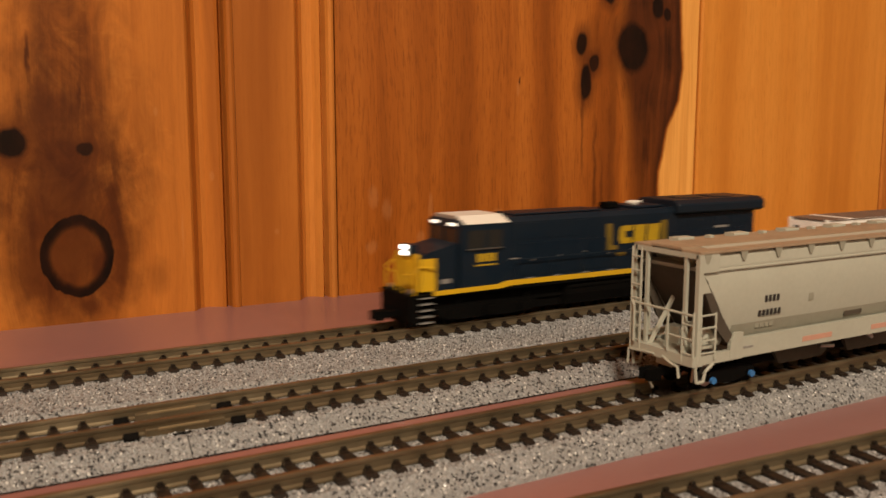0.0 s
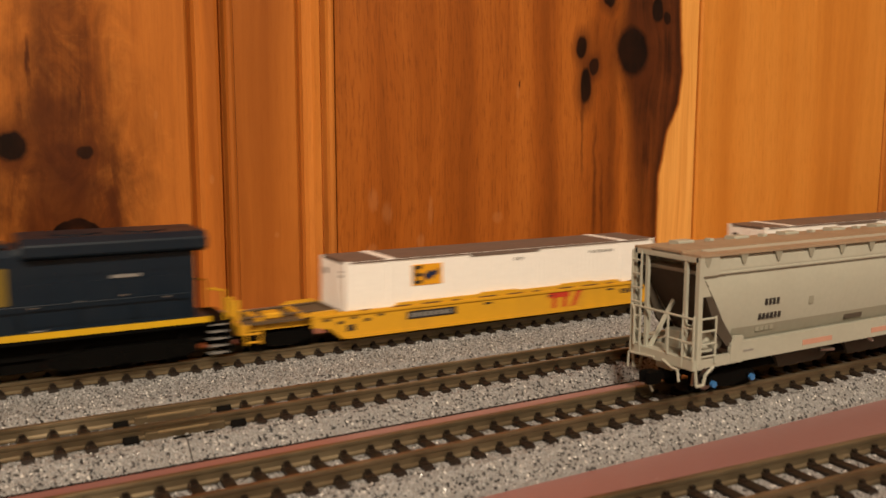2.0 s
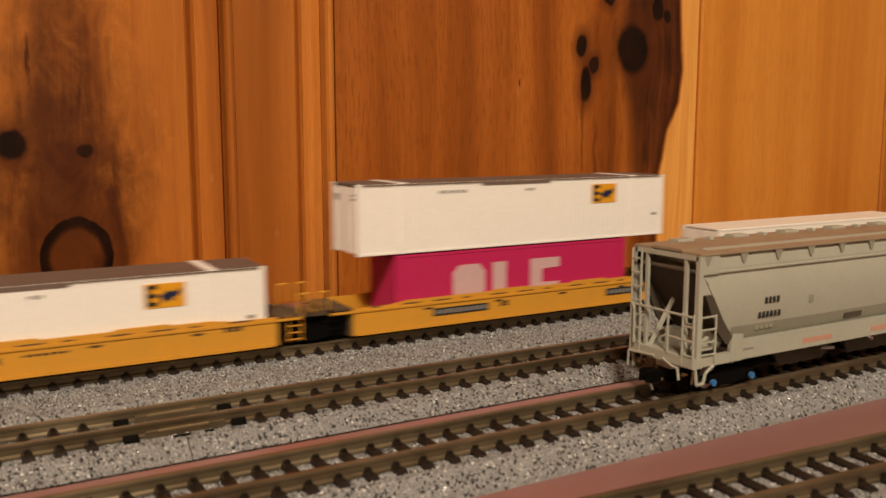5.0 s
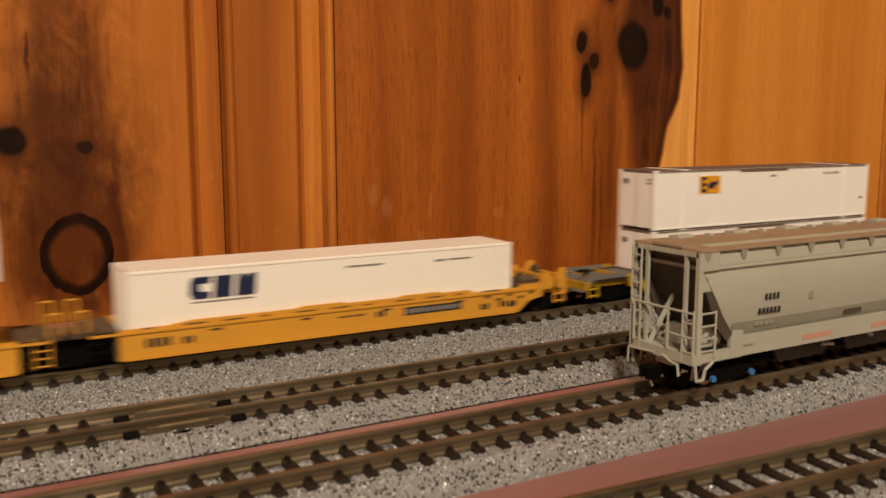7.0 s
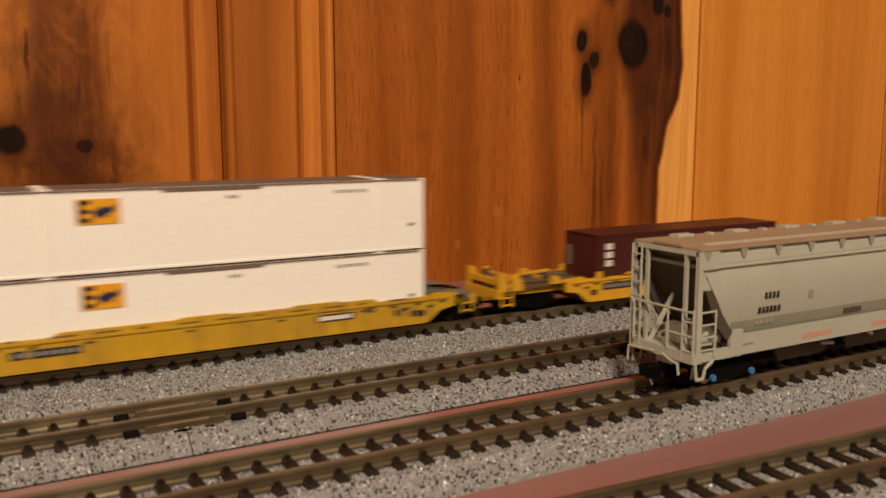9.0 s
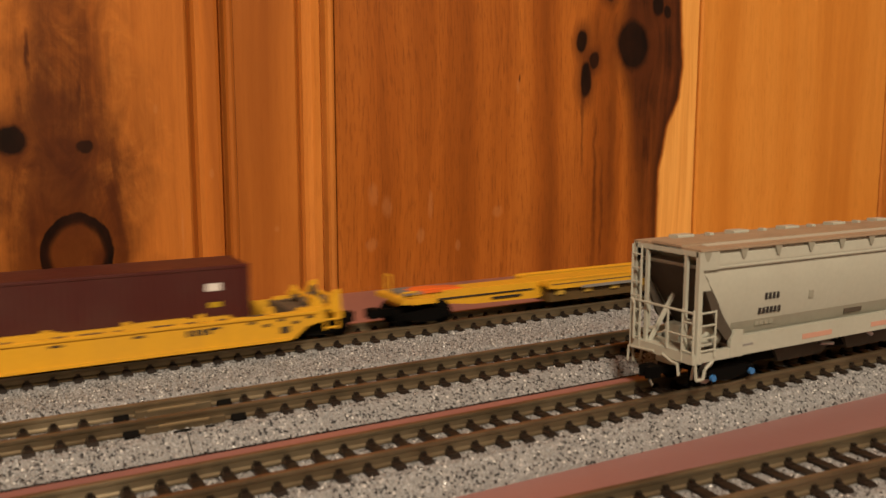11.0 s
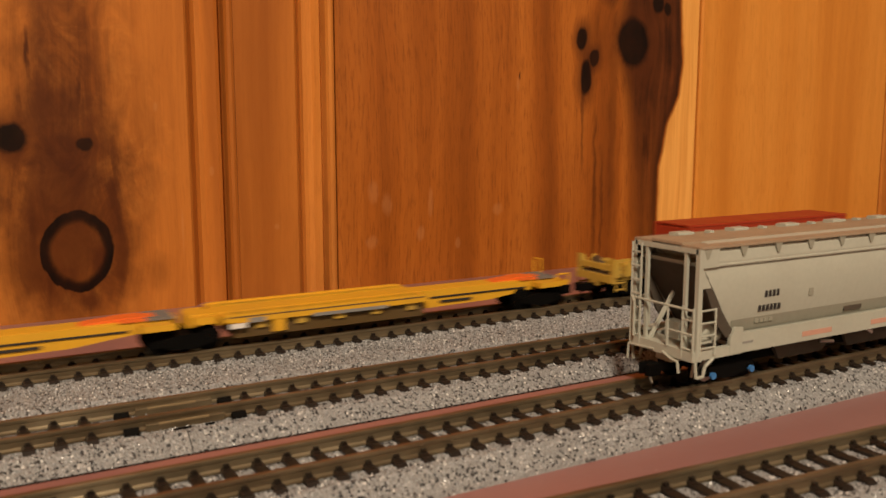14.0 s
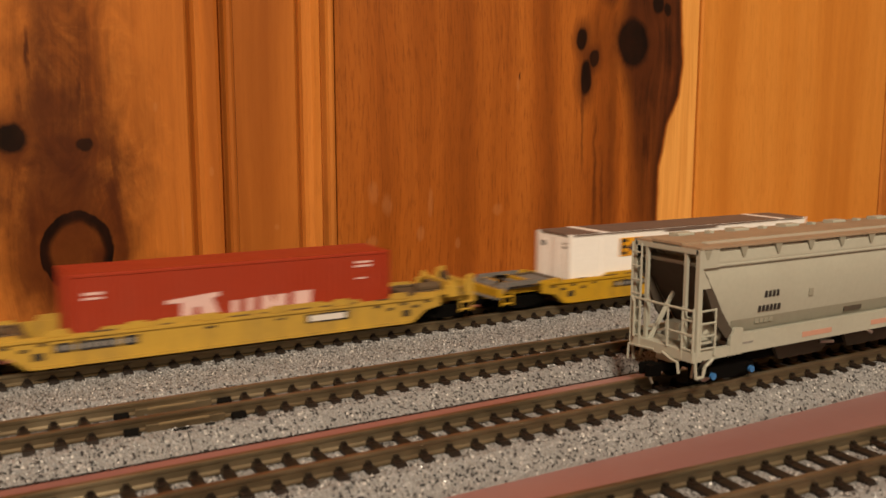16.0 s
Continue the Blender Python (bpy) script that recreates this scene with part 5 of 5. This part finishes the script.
    while xx < LEN:
        part("running_board_bracket", Shape().prism([(xx - 1.1, 28.3), (xx + 1.1, 28.3), (xx + 0.3, 26.3), (xx - 0.3, 26.3)], -W - 0.35, -W + 0.5, "y"), "hopper_shade_and_trim", o)
        xx += 10.0
    pieces("running_board", Shape().box(0.2, LEN - 0.2, -W - 0.5, -W + 4.6, 28.3, 28.75).box(0.2, LEN - 0.2, W - 4.6, W + 0.5, 28.3, 28.75).box(0.2, LEN - 0.2, -4.2, 4.2, 28.6, 29.1), "hopper_roof", o, "rust-stained tan roof walk")
    xx = 8.0
    while xx < LEN - 6:
        part("roof_hatch", Shape().box(xx, xx + 4.6, 4.6, 7.4, 28.7, 29.55, 0.2), "hopper", o, "pale trough hatch cover")
        part("hatch_clamp", Shape().box(xx + 9.6, xx + 10.8, 5.0, 6.6, 28.7, 29.45, 0.15), "hopper", o)
        xx += 16.5
    for d, a in ((1, 0.0), (-1, LEN)):
        # end framing: posts, cross rails, ladders, platform
        en = Shape()
        for y in (-W, W):
            en.box(*sorted((a + d * 0.1, a + d * 1.2)), y - 0.5, y + 0.5, 6.4, 28.2)
        for y in (-W * 0.62, W * 0.62):
            en.box(*sorted((a + d * 0.2, a + d * 0.9)), y - 0.35, y + 0.35, 7.0, 27.6)
        en.box(*sorted((a + d * 0.1, a + d * 0.9)), -W, W, 27.3, 28.3)
        part("end_post", en, "hopper", o, "pale grey end posts")
        part("end_sill", Shape().box(*sorted((a - d * 0.6, a + d * 1.8)), -W - 0.4, W + 0.4, 6.2, 8.2).box(*sorted((a, a + d * 13)), -W - 0.3, -W + 0.8, 6.4, 8.4).box(*sorted((a, a + d * 13)), W - 0.8, W + 0.3, 6.4, 8.4).box(*sorted((a + d * 0.5, a + d * 16)), -2.2, 2.2, 4.6, 7.6), "hopper", o, "end sill and platform beams")
        part("end_platform", Shape().box(*sorted((a + d * 1.6, a + d * 6)), -W + 0.6, W - 0.6, 7.6, 8.0), "hopper_shade_and_trim", o)
        br = Shape()
        for e in (-1, 1):
            br.tube((a + d * 1.4, e * 5.0, 8), (a + d * 6.5, e * 3.6, 18), 0.55, 6)
            br.prism([(a + d * 1.0, 25.4), (a + d * 4.0, 20.5), (a + d * 1.0, 20.5)], min(e * W, e * (W - 0.4)), max(e * W, e * (W - 0.4)), "y")
            br.prism([(a + d * 9.5, 6.6), (a + d * 13, 6.6), (a + d * 13, 11.8), (a + d * 10.6, 12.0), (a + d * 9.5, 9.5)], min(e * (W - 0.2), e * (W + 0.4)), max(e * (W - 0.2), e * (W + 0.4)), "y")
        part("end_brace", br, "hopper", o)
        # curved dark strips added for the shade along the body's end
        for e in (-1, 1):
            shade_outline = [(a + d * 1.6, 24.4), (a + d * 3.2, 22.6), (a + d * 5.2, 19.0), (a + d * 7.4, 15.4), (a + d * 11.0, 10.6), (a + d * 8.8, 10.0), (a + d * 6.0, 13.0), (a + d * 3.9, 17.6), (a + d * 2.0, 21.6)]
            part("end_shade_strip", Shape().prism(shade_outline, *sorted((e * (W - 0.1), e * (W - 0.7))), "y"), "hopper_shade_and_stencil", o, "curved dark strip painting shade at the body end")
        gr = Shape()
        gr.tube((a - d * 0.5, -W, 16.4), (a - d * 0.5, W, 16.4), 0.28, 6)
        gr.tube((a - d * 0.5, -W, 11.6), (a - d * 0.5, -1, 11.6), 0.22, 6)
        gr.path([(a - d * 0.5, W - 0.2, 16.6), (a - d * 1.2, W - 1.6, 15.6), (a - d * 1.2, W - 1.6, 8.4)], 0.28)
        gr.path([(a - d * 0.6, -2.0, 8.2), (a - d * 0.6, -2.0, 16.4)], 0.26)
        part("grab_rail", gr, "hopper", o)
        lad = Shape()
        for y0, y1, z1 in ((W - 2.6, W + 0.1, 28.0), (-W - 0.1, -W + 2.8, 17.0)):
            for y in (y0, y1):
                lad.tube((a - d * 0.5, y, 6.4), (a - d * 0.5, y, z1), 0.24, 6)
            for i in range(int((z1 - 7) / 2.9)):
                lad.tube((a - d * 0.5, y0, 8.6 + i * 2.9), (a - d * 0.5, y1, 8.6 + i * 2.9), 0.22, 6)
        part("end_ladder", lad, "hopper", o)
        sl = Shape()
        for e in (-1, 1):
            for x in (a + d * 1.0, a + d * 5.0):
                sl.tube((x, e * (W + 0.5), 7.2), (x, e * (W + 0.5), 16.6), 0.24, 6)
            for i in range(4):
                sl.tube((a + d * 1.0, e * (W + 0.5), 8.8 + i * 2.5), (a + d * 5.0, e * (W + 0.5), 8.8 + i * 2.5), 0.22, 6)
        part("side_ladder", sl, "hopper", o)
        sr = Shape()
        for e in (-1, 1):
            sr.path([(a + d * 0.2, e * (W + 0.2), 6.4), (a + d * 0.6, e * (W + 0.2), 3.0), (a + d * 2.4, e * (W + 0.2), 3.0), (a + d * 2.9, e * (W + 0.2), 5.0), (a + d * 5.0, e * (W + 0.2), 6.4)], 0.34)
        part("stirrup_step", sr, "hopper", o, "pale bent stirrup step")
        cut = Shape().path([(a - d * 0.8, -1.0, 6.8), (a - d * 1.2, -3.8, 6.0), (a - d * 1.2, -5.6, 5.8), (a - d * 1.2, -6.0, 3.6)], 0.3).path([(a - d * 0.8, 1.5, 6.8), (a - d * 1.0, W, 6.4), (a - d * 1.0, W + 0.2, 3.2)], 0.26)
        part("uncoupling_lever", cut, "hopper", o)
        cyl = Shape().tube((a + d * 7.0, -5.2, 10.6), (a + d * 9.0, -5.2, 10.6), 2.0, 14).tube((a + d * 4.5, -6.0, 9.6), (a + d * 7.0, -5.2, 10.6), 0.8, 8).box(*sorted((a + d * 5.5, a + d * 8)), 1.0, 5.0, 8.0, 11.5)
        part("brake_cylinder", cyl, "hopper", o, "brake cylinder and valve")
        c = a + d * 12.4
        b = bogie(o, c, 2.75, 5.5, 5.6)
        cap = Shape()
        for k in (-5.5, 5.5):
            cap.tube((c + k, -7.0, 2.2), (c + k, -7.7, 2.2), 0.7, 10)
        pieces("bearing_cap", cap, "bearing_blue", b, "bright blue bearing caps")
        part("wheel_face", Shape().tube((c - 5.5, -5.35, 2.75), (c - 5.5, -5.2, 2.75), 2.2, 16), "steel", b)
        coupler(o, a + d * 3.5, -d)
        # end sheet coloured dark so that the recess under the roof looks shaded
        part("end_slope_sheet", Shape().solid([(a + d * (end_x(24.6) - 0.15), -W + 0.5, 24.6), (a + d * (end_x(24.6) - 0.15), W - 0.5, 24.6), (a + d * (end_x(8.2) - 0.15), W - 1.6, 8.2), (a + d * (end_x(8.2) - 0.15), -W + 1.6, 8.2), (a + d * (end_x(24.6) + 0.3), -W + 0.5, 24.6), (a + d * (end_x(24.6) + 0.3), W - 0.5, 24.6), (a + d * (end_x(8.2) + 0.3), W - 1.6, 8.2), (a + d * (end_x(8.2) + 0.3), -W + 1.6, 8.2)], [(0, 1, 2, 3), (7, 6, 5, 4), (0, 4, 5, 1), (1, 5, 6, 2), (2, 6, 7, 3), (3, 7, 4, 0)]), "hopper_shade_and_stencil", o, "sloping end sheet painted dark brown as shade")
        part("brake_lever", Shape().tube((c - d * 8.6, -4.6, 1.6), (c - d * 8.2, -4.6, 4.2), 0.3, 6), "steel", b)
        gd = Shape()
        for e in (-1, 1):
            gd.box(*sorted((a + d * 1.6, a + d * 5.2)), *sorted((e * (W - 0.4), e * (W - 2.4))), 9.4, 10.0)
            gd.tube((a + d * 1.0, e * (W - 3.2), 8.2), (a + d * 1.0, e * (W - 3.2), 14.5), 0.26, 6)
            gd.tube((a + d * 1.0, e * (W - 3.2), 14.5), (a + d * 1.0, e * (W - 0.4), 14.5), 0.26, 6)
        part("brake_step", gd, "hopper", o)
        part("coupler_pin", Shape().tube((a - d * 4.4, -0.6, 3.4), (a - d * 3.6, -1.4, 0.8), 0.3, 6), "steel", o, "bright trip pin")
    hp = Shape()
    for c in (36, 59, 82):
        hp.solid([(c - 11, -W + 2.5, 7.2), (c + 11, -W + 2.5, 7.2), (c + 11, W - 2.5, 7.2), (c - 11, W - 2.5, 7.2), (c - 7, -5, 2.2), (c + 7, -5, 2.2), (c + 7, 5, 2.2), (c - 7, 5, 2.2)],
                 [(0, 1, 2, 3), (7, 6, 5, 4), (0, 4, 5, 1), (1, 5, 6, 2), (2, 6, 7, 3), (3, 7, 4, 0)])
    # chutes take the same brown to paint the shade below the car
    pieces("discharge_chute", hp, "hopper_shade_and_stencil", o)
    # black block added to keep the shaded space under the car dark
    part("centre_sill", Shape().box(14, LEN - 14, -4.6, 4.6, 3.0, 7.0), "black", o)
    pieces("gate_handle", Shape().tube((39, -7.4, 5.4), (43, -7.8, 5.0), 0.4, 6).tube((54.5, -7.4, 6.6), (56.4, -7.8, 5.4), 0.5, 6), "steel", o, "bright steel gate handles")


make_hopper()

# ---- assumed lamp bases on the ceiling, out of view; the second serves the fill ----
for lx, ly in ((-0.75, -1.30), (1.0, -2.2)):
    lamp = thing("assumed_ceiling_light", "round white disc for an assumed ceiling light", "ceiling light", "ceiling lights", at=pose(lx, ly, 1.4))
    part("lamp_base", Shape().tube((0, 0, -18), (0, 0, 0), 170, 32), "plaster", lamp)


# ---- the train runs to the left, a shade slower towards the end ----
def motions():
    run = ((0.0, -0.8), (0.5, 45.1), (1.0, 90.0), (1.5, 135.4), (2.0, 180.8), (3.0, 270.8), (3.5, 314.4), (4.0, 361.2), (6.0, 542.0), (6.5, 587.2), (7.0, 633.1), (7.5, 679.4), (8.0, 725.6), (8.5, 767.6), (9.0, 813.6),
           (11.5, 1038.8), (12.0, 1084.8), (13.5, 1220.4), (14.5, 1310.6), (15.0, 1355.6), (15.5, 1397.8), (16.0, 1445.2))
    for ob, x, z in RUNNERS:
        walk(ob, [(t, pose(0.001 * (x - s), 0, 0.001 * z)) for t, s in run])


motions()
